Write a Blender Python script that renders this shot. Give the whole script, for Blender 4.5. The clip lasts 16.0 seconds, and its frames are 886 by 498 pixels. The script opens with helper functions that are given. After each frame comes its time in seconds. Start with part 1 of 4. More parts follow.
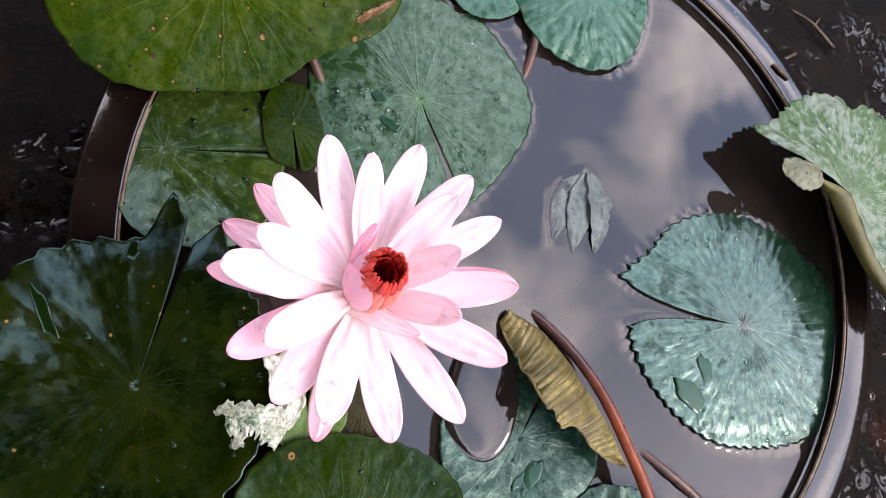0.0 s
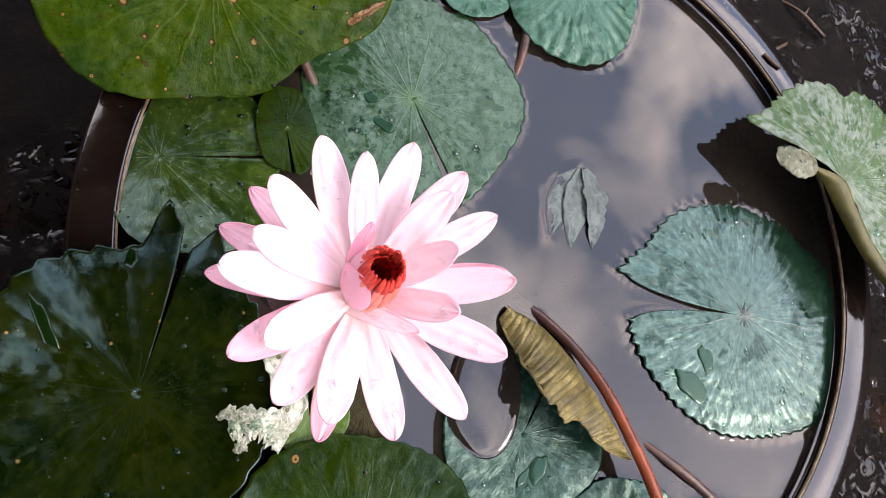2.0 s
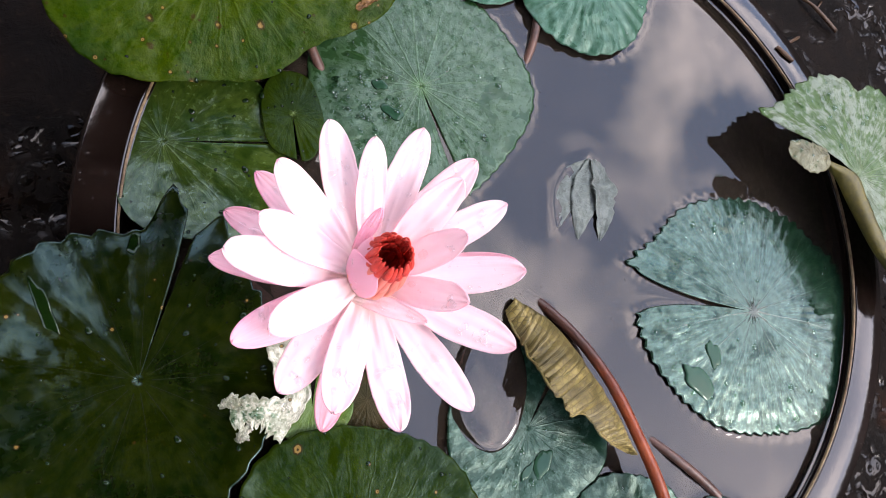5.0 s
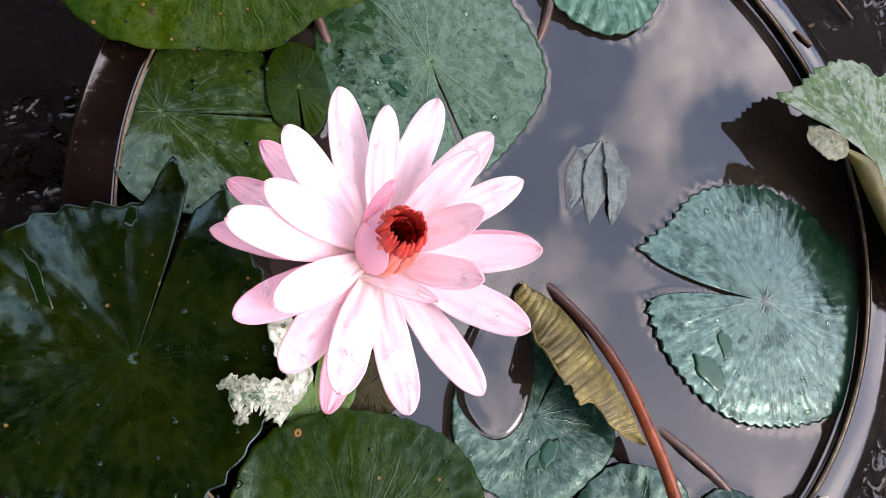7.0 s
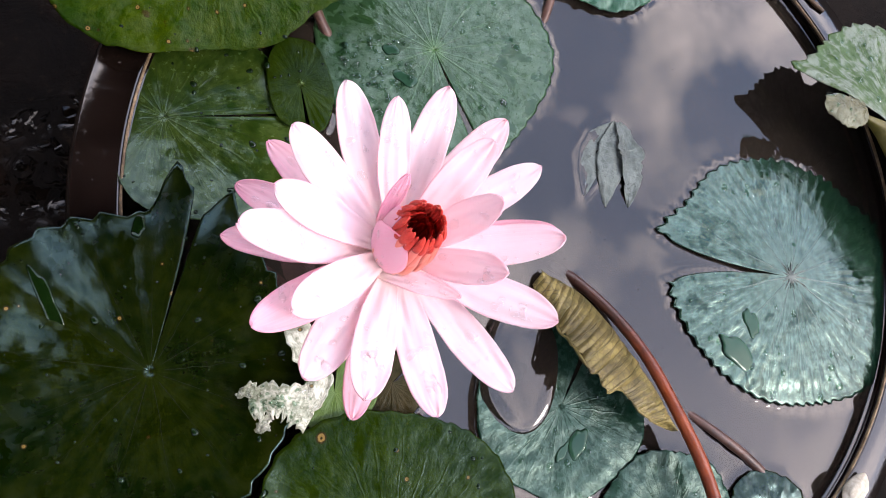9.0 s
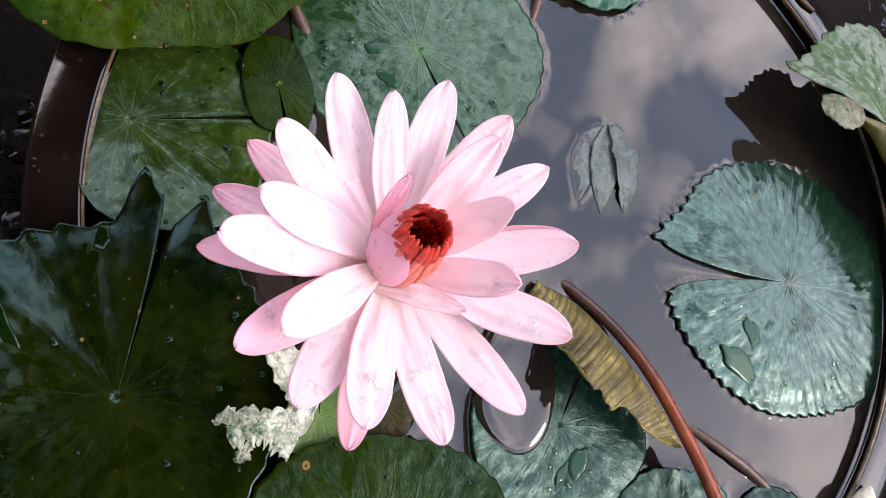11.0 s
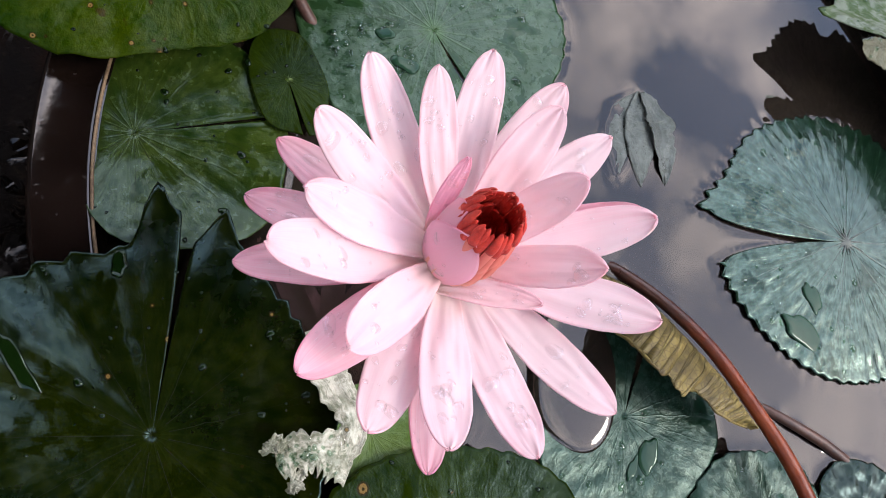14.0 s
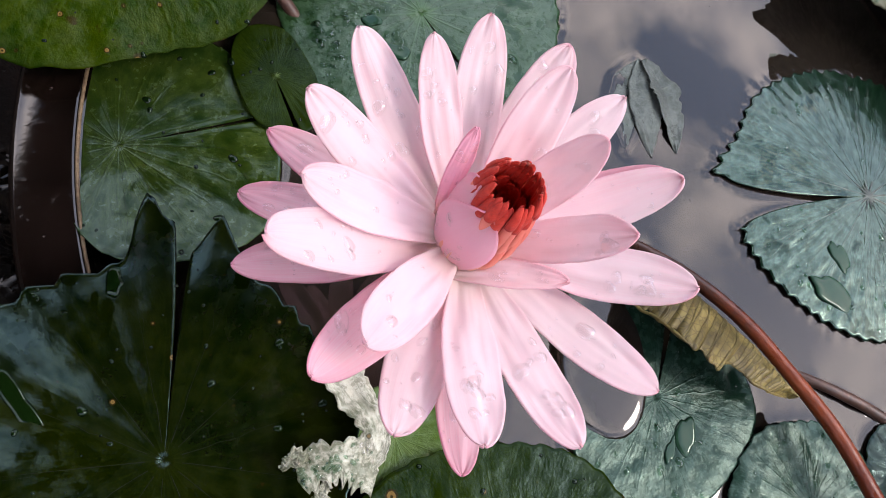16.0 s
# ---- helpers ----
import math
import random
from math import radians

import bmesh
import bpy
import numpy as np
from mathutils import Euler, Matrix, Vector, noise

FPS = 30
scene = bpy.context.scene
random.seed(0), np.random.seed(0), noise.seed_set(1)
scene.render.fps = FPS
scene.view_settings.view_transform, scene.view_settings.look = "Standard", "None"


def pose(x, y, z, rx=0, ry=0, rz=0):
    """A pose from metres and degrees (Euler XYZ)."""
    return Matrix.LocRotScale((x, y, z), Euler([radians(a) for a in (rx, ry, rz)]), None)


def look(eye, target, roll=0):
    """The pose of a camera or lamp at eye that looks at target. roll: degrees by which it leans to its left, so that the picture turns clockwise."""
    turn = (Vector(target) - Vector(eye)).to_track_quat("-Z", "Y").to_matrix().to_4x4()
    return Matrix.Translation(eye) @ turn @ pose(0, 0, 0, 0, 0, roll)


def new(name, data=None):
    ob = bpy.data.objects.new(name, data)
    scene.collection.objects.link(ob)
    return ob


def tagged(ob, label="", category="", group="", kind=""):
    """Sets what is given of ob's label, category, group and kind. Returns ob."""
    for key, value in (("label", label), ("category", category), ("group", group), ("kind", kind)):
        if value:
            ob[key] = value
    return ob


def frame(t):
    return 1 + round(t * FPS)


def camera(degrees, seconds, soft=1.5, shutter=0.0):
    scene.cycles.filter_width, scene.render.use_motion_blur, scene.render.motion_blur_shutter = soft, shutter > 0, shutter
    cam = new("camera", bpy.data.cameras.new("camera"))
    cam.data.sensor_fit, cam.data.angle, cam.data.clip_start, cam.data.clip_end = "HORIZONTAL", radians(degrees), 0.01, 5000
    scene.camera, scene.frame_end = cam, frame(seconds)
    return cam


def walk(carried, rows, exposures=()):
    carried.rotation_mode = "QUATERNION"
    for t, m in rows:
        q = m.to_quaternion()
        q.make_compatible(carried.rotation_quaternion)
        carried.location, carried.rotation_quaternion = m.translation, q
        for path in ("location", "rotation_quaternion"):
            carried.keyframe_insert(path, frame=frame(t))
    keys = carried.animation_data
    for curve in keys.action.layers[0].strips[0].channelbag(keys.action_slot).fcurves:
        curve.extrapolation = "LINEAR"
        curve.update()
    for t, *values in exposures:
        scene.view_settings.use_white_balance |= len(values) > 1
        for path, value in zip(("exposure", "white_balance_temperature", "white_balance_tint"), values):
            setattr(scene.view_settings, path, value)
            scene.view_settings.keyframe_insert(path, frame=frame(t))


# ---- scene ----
cam = camera(61.0, 16.0, 0.5)
# Seconds, eye, the point of the water looked at, lean.
PATH = [
    (0, (-0.20733, -0.11490, 0.48750), (-0.05653, -0.00000, 0.0), 54.622),
    (0.5, (-0.20765, -0.11519, 0.48624), (-0.05603, -0.00149, 0.0), 54.866),
    (1, (-0.20637, -0.11588, 0.48637), (-0.05634, -0.00025, 0.0), 53.808),
    (1.5, (-0.20574, -0.11703, 0.48673), (-0.05463, -0.00022, 0.0), 53.143),
    (2, (-0.20650, -0.11782, 0.48778), (-0.05478, -0.00071, 0.0), 52.485),
    (2.5, (-0.20491, -0.11592, 0.48224), (-0.05809, -0.00559, 0.0), 52.144),
    (3, (-0.20406, -0.11555, 0.48509), (-0.05972, -0.00793, 0.0), 51.648),
    (5.5, (-0.21000, -0.11899, 0.47570), (-0.06267, -0.00814, 0.0), 54.593),
    (6, (-0.21219, -0.11898, 0.47085), (-0.06649, -0.01228, 0.0), 55.676),
    (6.5, (-0.21037, -0.12189, 0.46580), (-0.06513, -0.01952, 0.0), 56.817),
    (7, (-0.20932, -0.12108, 0.46172), (-0.06466, -0.02096, 0.0), 57.159),
    (7.5, (-0.21153, -0.12091, 0.46019), (-0.06587, -0.02132, 0.0), 57.139),
    (8, (-0.21130, -0.11983, 0.45759), (-0.06620, -0.02078, 0.0), 56.426),
    (8.5, (-0.21132, -0.11884, 0.45569), (-0.06952, -0.02245, 0.0), 55.464),
    (9, (-0.21106, -0.11688, 0.44925), (-0.07499, -0.02599, 0.0), 54.922),
    (11.5, (-0.21740, -0.11099, 0.41225), (-0.06816, -0.02001, 0.0), 56.450),
    (12, (-0.21946, -0.11258, 0.40650), (-0.07150, -0.02368, 0.0), 56.585),
    (12.5, (-0.22120, -0.10898, 0.39827), (-0.07866, -0.02516, 0.0), 55.960),
    (13, (-0.22354, -0.10800, 0.39280), (-0.08364, -0.02472, 0.0), 54.275),
    (13.5, (-0.22578, -0.10691, 0.38888), (-0.08787, -0.02354, 0.0), 52.694),
    (14, (-0.22627, -0.10365, 0.38213), (-0.09106, -0.02229, 0.0), 51.197),
    (14.5, (-0.22609, -0.10196, 0.37674), (-0.09451, -0.01831, 0.0), 48.249),
    (15, (-0.22563, -0.10151, 0.37282), (-0.09630, -0.01886, 0.0), 46.960),
    (15.5, (-0.22656, -0.10384, 0.36917), (-0.09677, -0.02220, 0.0), 46.566),
    (16, (-0.22422, -0.10436, 0.36240), (-0.09733, -0.02671, 0.0), 45.715),
]
walk(cam, [(t, look(eye, target, roll)) for t, eye, target, roll in PATH],
     [(0.0, 1.52, 6800, 17), (3.0, 1.53, 7100, 17), (6.0, 1.45, 6800, 17), (9.0, 1.40, 6800, 17), (12.0, 1.18, 6800, 15), (16.0, 0.95, 6900, 15)])

# ---- world, sun, exposure ----
SUN_AZ, SUN_EL = -26.0, 50.0
world = bpy.data.worlds.new("cloudy_sky")
scene.world = world
world.use_nodes = True
wt = world.node_tree
wt.nodes.clear()
w_out = wt.nodes.new("ShaderNodeOutputWorld")
w_bg = wt.nodes.new("ShaderNodeBackground")
w_bg.inputs["Strength"].default_value = 0.15
w_sky = wt.nodes.new("ShaderNodeTexSky")
w_sky.sky_type, w_sky.sun_disc = "NISHITA", False
w_sky.sun_elevation, w_sky.sun_rotation = radians(SUN_EL), radians(90 - SUN_AZ)
w_sky.air_density, w_sky.dust_density = 1.0, 1.5
w_co = wt.nodes.new("ShaderNodeTexCoord")
w_map = wt.nodes.new("ShaderNodeMapping")
w_map.inputs["Scale"].default_value = (1.0, 1.0, 1.5)
w_map.inputs["Location"].default_value = (0.35, 0.2, 0.0)
w_n = wt.nodes.new("ShaderNodeTexNoise")
w_n.inputs["Scale"].default_value, w_n.inputs["Detail"].default_value = 5.2, 7.0
w_n.inputs["Roughness"].default_value = 0.52
w_n.inputs["Distortion"].default_value = 0.35
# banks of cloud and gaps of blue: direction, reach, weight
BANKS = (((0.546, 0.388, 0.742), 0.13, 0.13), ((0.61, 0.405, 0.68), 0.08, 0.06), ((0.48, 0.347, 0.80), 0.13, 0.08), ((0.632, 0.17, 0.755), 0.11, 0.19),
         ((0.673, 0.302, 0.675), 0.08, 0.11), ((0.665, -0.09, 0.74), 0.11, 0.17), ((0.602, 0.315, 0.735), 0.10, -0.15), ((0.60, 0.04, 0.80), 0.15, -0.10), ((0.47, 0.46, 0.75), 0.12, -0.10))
w_wn = wt.nodes.new("ShaderNodeTexNoise")
w_wn.inputs["Scale"].default_value, w_wn.inputs["Detail"].default_value = 9.0, 5.0
w_warp = wt.nodes.new("ShaderNodeVectorMath")
w_warp.operation = "MULTIPLY_ADD"
w_warp.inputs[1].default_value = (0.16, 0.16, 0.16)
wt.links.new(w_co.outputs["Generated"], w_wn.inputs["Vector"])
wt.links.new(w_wn.outputs["Color"], w_warp.inputs[0])
wt.links.new(w_co.outputs["Generated"], w_warp.inputs[2])
w_sum = w_n.outputs["Fac"]
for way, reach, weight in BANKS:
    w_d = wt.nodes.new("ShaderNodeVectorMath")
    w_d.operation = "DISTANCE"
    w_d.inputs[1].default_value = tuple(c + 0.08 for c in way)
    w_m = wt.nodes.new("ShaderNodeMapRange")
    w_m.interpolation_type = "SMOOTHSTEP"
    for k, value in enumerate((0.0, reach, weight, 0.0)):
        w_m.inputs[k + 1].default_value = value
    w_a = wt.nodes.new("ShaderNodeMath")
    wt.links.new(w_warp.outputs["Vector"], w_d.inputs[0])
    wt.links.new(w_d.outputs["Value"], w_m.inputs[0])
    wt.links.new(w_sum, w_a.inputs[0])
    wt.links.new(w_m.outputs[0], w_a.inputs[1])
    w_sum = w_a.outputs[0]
w_r = wt.nodes.new("ShaderNodeValToRGB")
w_r.color_ramp.elements[0].position, w_r.color_ramp.elements[1].position = 0.46, 0.67
w_r.color_ramp.elements[0].color, w_r.color_ramp.elements[1].color = (0.06, 0.06, 0.06, 1), (0.95, 0.95, 0.95, 1)
w_mix = wt.nodes.new("ShaderNodeMix")
w_mix.data_type = "RGBA"
w_cloud = wt.nodes.new("ShaderNodeVectorMath")
w_cloud.operation = "SCALE"
w_cloud.inputs[0].default_value = (1.0, 0.945, 0.96)
w_cloud.inputs["Scale"].default_value = 24.0
wt.links.new(w_co.outputs["Generated"], w_map.inputs["Vector"])
wt.links.new(w_map.outputs["Vector"], w_n.inputs["Vector"])
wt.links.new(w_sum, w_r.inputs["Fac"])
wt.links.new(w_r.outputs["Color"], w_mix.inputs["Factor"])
w_haze = wt.nodes.new("ShaderNodeVectorMath")
w_haze.operation = "ADD"
w_haze.inputs[1].default_value = (1.25, 2.4, 4.4)
wt.links.new(w_sky.outputs["Color"], w_haze.inputs[0])
wt.links.new(w_haze.outputs["Vector"], w_mix.inputs["A"])
wt.links.new(w_cloud.outputs["Vector"], w_mix.inputs["B"])
wt.links.new(w_mix.outputs["Result"], w_bg.inputs["Color"])
wt.links.new(w_bg.outputs["Background"], w_out.inputs["Surface"])

sun_data = bpy.data.lights.new("sun", "SUN")
sun_data.energy, sun_data.angle, sun_data.color = 0.8, radians(12), (1.0, 0.95, 0.88)
sun = new("sun", sun_data)
sun_way = Vector((math.cos(radians(SUN_EL)) * math.cos(radians(SUN_AZ)), math.cos(radians(SUN_EL)) * math.sin(radians(SUN_AZ)), math.sin(radians(SUN_EL))))
sun.matrix_world = look(sun_way * 20, (0, 0, 0))


# ---- materials ----
class Nodes:
    """A material's node tree with short calls."""

    def __init__(self, name):
        self.mat = bpy.data.materials.new(name)
        self.mat.use_nodes = True
        self.tree = self.mat.node_tree
        self.tree.nodes.clear()
        self.out = self.tree.nodes.new("ShaderNodeOutputMaterial")
        self.co = self.tree.nodes.new("ShaderNodeTexCoord")

    def put(self, socket, value):
        if isinstance(value, bpy.types.NodeSocket):
            self.tree.links.new(value, socket)
        else:
            socket.default_value = value

    def node(self, kind, **inputs):
        n = self.tree.nodes.new(kind)
        for key, value in inputs.items():
            self.put(n.inputs[key.replace("_", " ")], value)
        return n

    def math(self, op, a, b=0.0, c=0.0):
        n = self.tree.nodes.new("ShaderNodeMath")
        n.operation = op
        for s, v in zip(n.inputs, (a, b, c)):
            self.put(s, v)
        return n.outputs[0]

    def noise(self, scale, detail=4.0, rough=0.55, distort=0.0, vector=None):
        n = self.node("ShaderNodeTexNoise", Scale=scale, Detail=detail, Roughness=rough, Distortion=distort)
        self.put(n.inputs["Vector"], vector if vector is not None else self.co.outputs["Object"])
        return n.outputs["Fac"]

    def spread(self, value, low, high, to_low=0.0, to_high=1.0):
        n = self.node("ShaderNodeMapRange")
        n.interpolation_type = "SMOOTHSTEP"
        for s, v in zip(n.inputs, (value, low, high, to_low, to_high)):
            self.put(s, v)
        return n.outputs[0]

    def mix(self, fac, a, b):
        n = self.tree.nodes.new("ShaderNodeMix")
        n.data_type = "RGBA"
        for key, v in (("Factor", fac), ("A", a), ("B", b)):
            self.put(n.inputs[key], (*v, 1) if isinstance(v, tuple) and len(v) == 3 else v)
        return n.outputs["Result"]

    def surf(self):
        a = self.tree.nodes.new("ShaderNodeAttribute")
        a.attribute_name = "surf"
        s = self.node("ShaderNodeSeparateXYZ", Vector=a.outputs["Vector"])
        return s.outputs[0], s.outputs[1], s.outputs[2]

    def bump(self, height, strength=0.3, distance=0.001):
        return self.node("ShaderNodeBump", Height=height, Strength=strength, Distance=distance).outputs["Normal"]

    def shader(self, color, rough=0.5, metal=0.0, normal=None, ior=1.45, coat=0.0, transmission=0.0, coat_rough=0.05, sheen=0.0, specular=0.5, tint=(1, 1, 1)):
        p = self.node("ShaderNodeBsdfPrincipled", Roughness=rough, Metallic=metal, IOR=ior)
        self.put(p.inputs["Base Color"], (*color, 1) if isinstance(color, tuple) and len(color) == 3 else color)
        p.inputs["Coat Weight"].default_value = coat
        p.inputs["Coat Roughness"].default_value = coat_rough
        p.inputs["Transmission Weight"].default_value = transmission
        self.put(p.inputs["Specular IOR Level"], specular)
        p.inputs["Specular Tint"].default_value = (*tint, 1)
        if normal is not None:
            self.put(p.inputs["Normal"], normal)
        return p.outputs[0]

    def done(self, shader):
        self.tree.links.new(shader, self.out.inputs["Surface"])
        return self.mat


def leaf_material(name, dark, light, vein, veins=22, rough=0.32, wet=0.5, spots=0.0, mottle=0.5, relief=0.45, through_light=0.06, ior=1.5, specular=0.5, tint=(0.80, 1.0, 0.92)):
    """A waxy leaf: radial forking veins, fine streaks, mottling at two scales, films of water with crisp edges, rusty spots with pale rings."""
    n = Nodes(name)
    r, a, _ = n.surf()
    wander = n.math("MULTIPLY", n.math("SUBTRACT", n.noise(26, 3), 0.5), 0.9)
    turn = n.math("ADD", n.math("MULTIPLY", a, float(veins)), wander)
    main = n.spread(n.math("MULTIPLY", n.math("ABSOLUTE", n.math("SUBTRACT", n.math("FRACT", turn), 0.5)), n.math("ADD", r, 0.12)), 0.0, 0.05, 1.0, 0.0)
    main = n.math("MULTIPLY", main, n.spread(r, 0.55, 0.9, 1.0, 0.35))
    along = n.node("ShaderNodeCombineXYZ", X=n.math("MULTIPLY", turn, 1.9), Y=n.math("MULTIPLY", r, 3.2), Z=n.math("MULTIPLY", wander, 0.6))
    streak = n.noise(2.2, 5, 0.62, 0.3, along.outputs[0])
    out = n.spread(r, 0.08, 0.5)
    streak = n.math("ADD", 0.5, n.math("MULTIPLY", n.math("SUBTRACT", streak, 0.5), out))
    big, small = n.noise(24, 5, 0.6, 0.4), n.noise(190, 6, 0.62)
    both = n.math("ADD", n.math("MULTIPLY", big, 0.45), n.math("ADD", n.math("MULTIPLY", small, 0.25), n.math("MULTIPLY", streak, 0.30)))
    tone = n.spread(both, 0.5 - 0.28 * mottle - 0.04, 0.5 + 0.28 * mottle + 0.04)
    color = n.mix(tone, dark, light)
    color = n.mix(n.math("MULTIPLY", main, 0.13), color, vein)
    color = n.mix(n.spread(r, 0.02, 0.16, 0.35, 0.0), color, vein)
    patch = n.math("ADD", n.math("MULTIPLY", n.noise(30, 6, 0.62, 1.0), 0.7), n.math("MULTIPLY", streak, 0.3))
    film = n.math("MULTIPLY", n.spread(patch, 0.545, 0.560), wet)
    color = n.mix(n.math("MULTIPLY", film, 0.6), color, tuple(0.7 * c for c in dark))
    if spots:
        for scale, share in ((80.0, spots), (190.0, spots * 0.6)):
            ring = n.node("ShaderNodeTexVoronoi", Scale=scale, Randomness=1.0)
            n.put(ring.inputs["Vector"], n.co.outputs["Object"])
            pick = n.node("ShaderNodeSeparateColor")
            n.put(pick.inputs[0], ring.outputs["Color"])
            chosen = n.math("GREATER_THAN", pick.outputs[0], 1.0 - share)
            d = n.math("ADD", ring.outputs["Distance"], n.math("MULTIPLY", n.math("SUBTRACT", small, 0.5), 0.34))
            halo = n.math("MULTIPLY", n.spread(d, 0.22, 0.30, 1.0, 0.0), chosen)
            core = n.math("MULTIPLY", n.math("MULTIPLY", n.spread(d, 0.15, 0.20, 1.0, 0.0), n.spread(d, 0.03, 0.07)), chosen)
            color = n.mix(n.math("MULTIPLY", halo, 0.85), color, (0.022, 0.012, 0.003))
            color = n.mix(core, color, (0.150, 0.095, 0.028))
    wax = n.spread(n.math("ADD", n.math("MULTIPLY", small, 0.5), n.math("MULTIPLY", streak, 0.5)), 0.34, 0.66, 0.55, 1.35)
    gloss = n.math("MULTIPLY", n.math("MULTIPLY", wax, specular), n.math("SUBTRACT", 1.0, n.math("MULTIPLY", film, 0.5)))
    roughness = n.math("ADD", n.math("MULTIPLY", n.spread(small, 0.35, 0.65), 0.4 * rough), rough)
    roughness = n.math("SUBTRACT", roughness, n.math("MULTIPLY", film, rough * 0.85))
    height = n.math("ADD", n.math("MULTIPLY", n.noise(520, 4, 0.6), 0.35), n.math("ADD", n.math("MULTIPLY", small, 0.4), n.math("MULTIPLY", big, 0.25)))
    height = n.math("ADD", height, n.math("ADD", n.math("MULTIPLY", main, 0.2), n.math("MULTIPLY", n.math("MULTIPLY", streak, out), 0.75)))
    height = n.math("ADD", n.math("MULTIPLY", height, n.math("SUBTRACT", 1.0, n.math("MULTIPLY", film, 0.85))), n.math("MULTIPLY", film, 0.75))
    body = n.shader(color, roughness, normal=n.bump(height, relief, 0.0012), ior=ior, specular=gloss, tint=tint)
    glow = n.node("ShaderNodeBsdfTranslucent")
    n.put(glow.inputs["Color"], n.mix(0.5, color, (0.16, 0.3, 0.02)))
    mixed = n.node("ShaderNodeMixShader", Fac=through_light)
    n.put(mixed.inputs[1], body)
    n.put(mixed.inputs[2], glow.outputs[0])
    return n.done(mixed.outputs[0])


def petal_material(name, pale, deep, edge, throat, deep_more=0.0, throat_to=0.34):
    n = Nodes(name)
    u, v, side = n.surf()
    streak_at = n.node("ShaderNodeCombineXYZ", X=n.math("MULTIPLY", v, 16.0), Y=n.math("MULTIPLY", u, 1.4), Z=side)
    streak = n.noise(1.3, 4, 0.55, vector=streak_at.outputs[0])
    rim = n.spread(n.math("ABSOLUTE", v), 0.55, 1.05)
    tip = n.spread(u, 0.72, 1.02)
    cloud = n.noise(48, 4)
    pink = n.math("ADD", n.math("MULTIPLY", rim, 0.15), n.math("MULTIPLY", tip, 0.18))
    pink = n.math("ADD", pink, n.math("MULTIPLY", n.math("SUBTRACT", streak, 0.4), 0.75))
    pink = n.math("ADD", pink, n.math("ADD", n.math("MULTIPLY", n.math("SUBTRACT", cloud, 0.5), 0.8), deep_more))
    pink = n.math("ADD", pink, n.math("MULTIPLY", side, 0.45))
    color = n.mix(n.spread(pink, 0.0, 1.15), pale, deep)
    color = n.mix(n.spread(u, 0.0, throat_to, 0.75, 0.0), color, throat)
    color = n.mix(n.math("MULTIPLY", n.spread(n.math("ABSOLUTE", v), 0.93, 1.0), 0.05), color, edge)
    height = n.math("ADD", n.math("MULTIPLY", streak, 0.7), n.math("MULTIPLY", n.noise(260, 3), 0.3))
    body = n.shader(color, n.spread(n.noise(70, 3), 0.3, 0.7, 0.34, 0.5), normal=n.bump(height, 0.10, 0.0008), ior=1.4)
    glow = n.node("ShaderNodeBsdfTranslucent")
    n.put(glow.inputs["Color"], color)
    both = n.node("ShaderNodeMixShader", Fac=0.54)
    n.put(both.inputs[1], body)
    n.put(both.inputs[2], glow.outputs[0])
    return n.done(both.outputs[0])


def plain_material(name, a, b, scale, rough=(0.4, 0.6), bump=0.3, deep=0.001, ior=1.45, coat=0.0, stretch=None):
    """Two colours mixed by noise at two scales, with relief."""
    n = Nodes(name)
    vector = None
    if stretch:
        m = n.node("ShaderNodeMapping", Scale=stretch)
        n.put(m.inputs["Vector"], n.co.outputs["Object"])
        vector = m.outputs[0]
    big, small = n.noise(scale, 5, 0.6, 0.3, vector), n.noise(scale * 7, 5, 0.6, 0, vector)
    both = n.math("ADD", n.math("MULTIPLY", big, 0.6), n.math("MULTIPLY", small, 0.4))
    color = n.mix(n.spread(both, 0.34, 0.66), a, b)
    return n.done(n.shader(color, n.spread(small, 0.3, 0.7, *rough), normal=n.bump(both, bump, deep), ior=ior, coat=coat))


def water_material():
    """Still, silty water: a mirror above a murk that lets things close below the surface show faintly."""
    n = Nodes("silty_water")
    murk = n.mix(n.spread(n.noise(9, 4, 0.5, 0.3), 0.3, 0.7), (0.009, 0.0072, 0.0058), (0.024, 0.019, 0.0145))
    normal = n.bump(n.noise(12, 0), 0.04, 0.002)
    top = n.shader(murk, 0.015, normal=normal, ior=1.58)
    clear = n.node("ShaderNodeBsdfRefraction", IOR=1.05, Roughness=0.06)
    n.put(clear.inputs["Color"], (0.62, 0.52, 0.40, 1))
    both = n.node("ShaderNodeMixShader", Fac=0.26)
    n.put(both.inputs[1], top)
    n.put(both.inputs[2], clear.outputs[0])
    return n.done(both.outputs[0])


def drop_material(name, tint, gloss):
    """A clear drop: what it lies on shows through, its rim mirrors the sky."""
    n = Nodes(name)
    clear = n.node("ShaderNodeBsdfTransparent", Color=(*tint, 1))
    mirror = n.node("ShaderNodeBsdfGlossy", Roughness=0.02)
    slant = n.math("POWER", n.node("ShaderNodeLayerWeight", Blend=0.5).outputs["Facing"], 2.5)
    both = n.node("ShaderNodeMixShader", Fac=n.math("ADD", 0.07 * gloss, n.math("MULTIPLY", slant, 0.9 * gloss)))
    n.put(both.inputs[1], clear.outputs[0])
    n.put(both.inputs[2], mirror.outputs[0])
    return n.done(both.outputs[0])


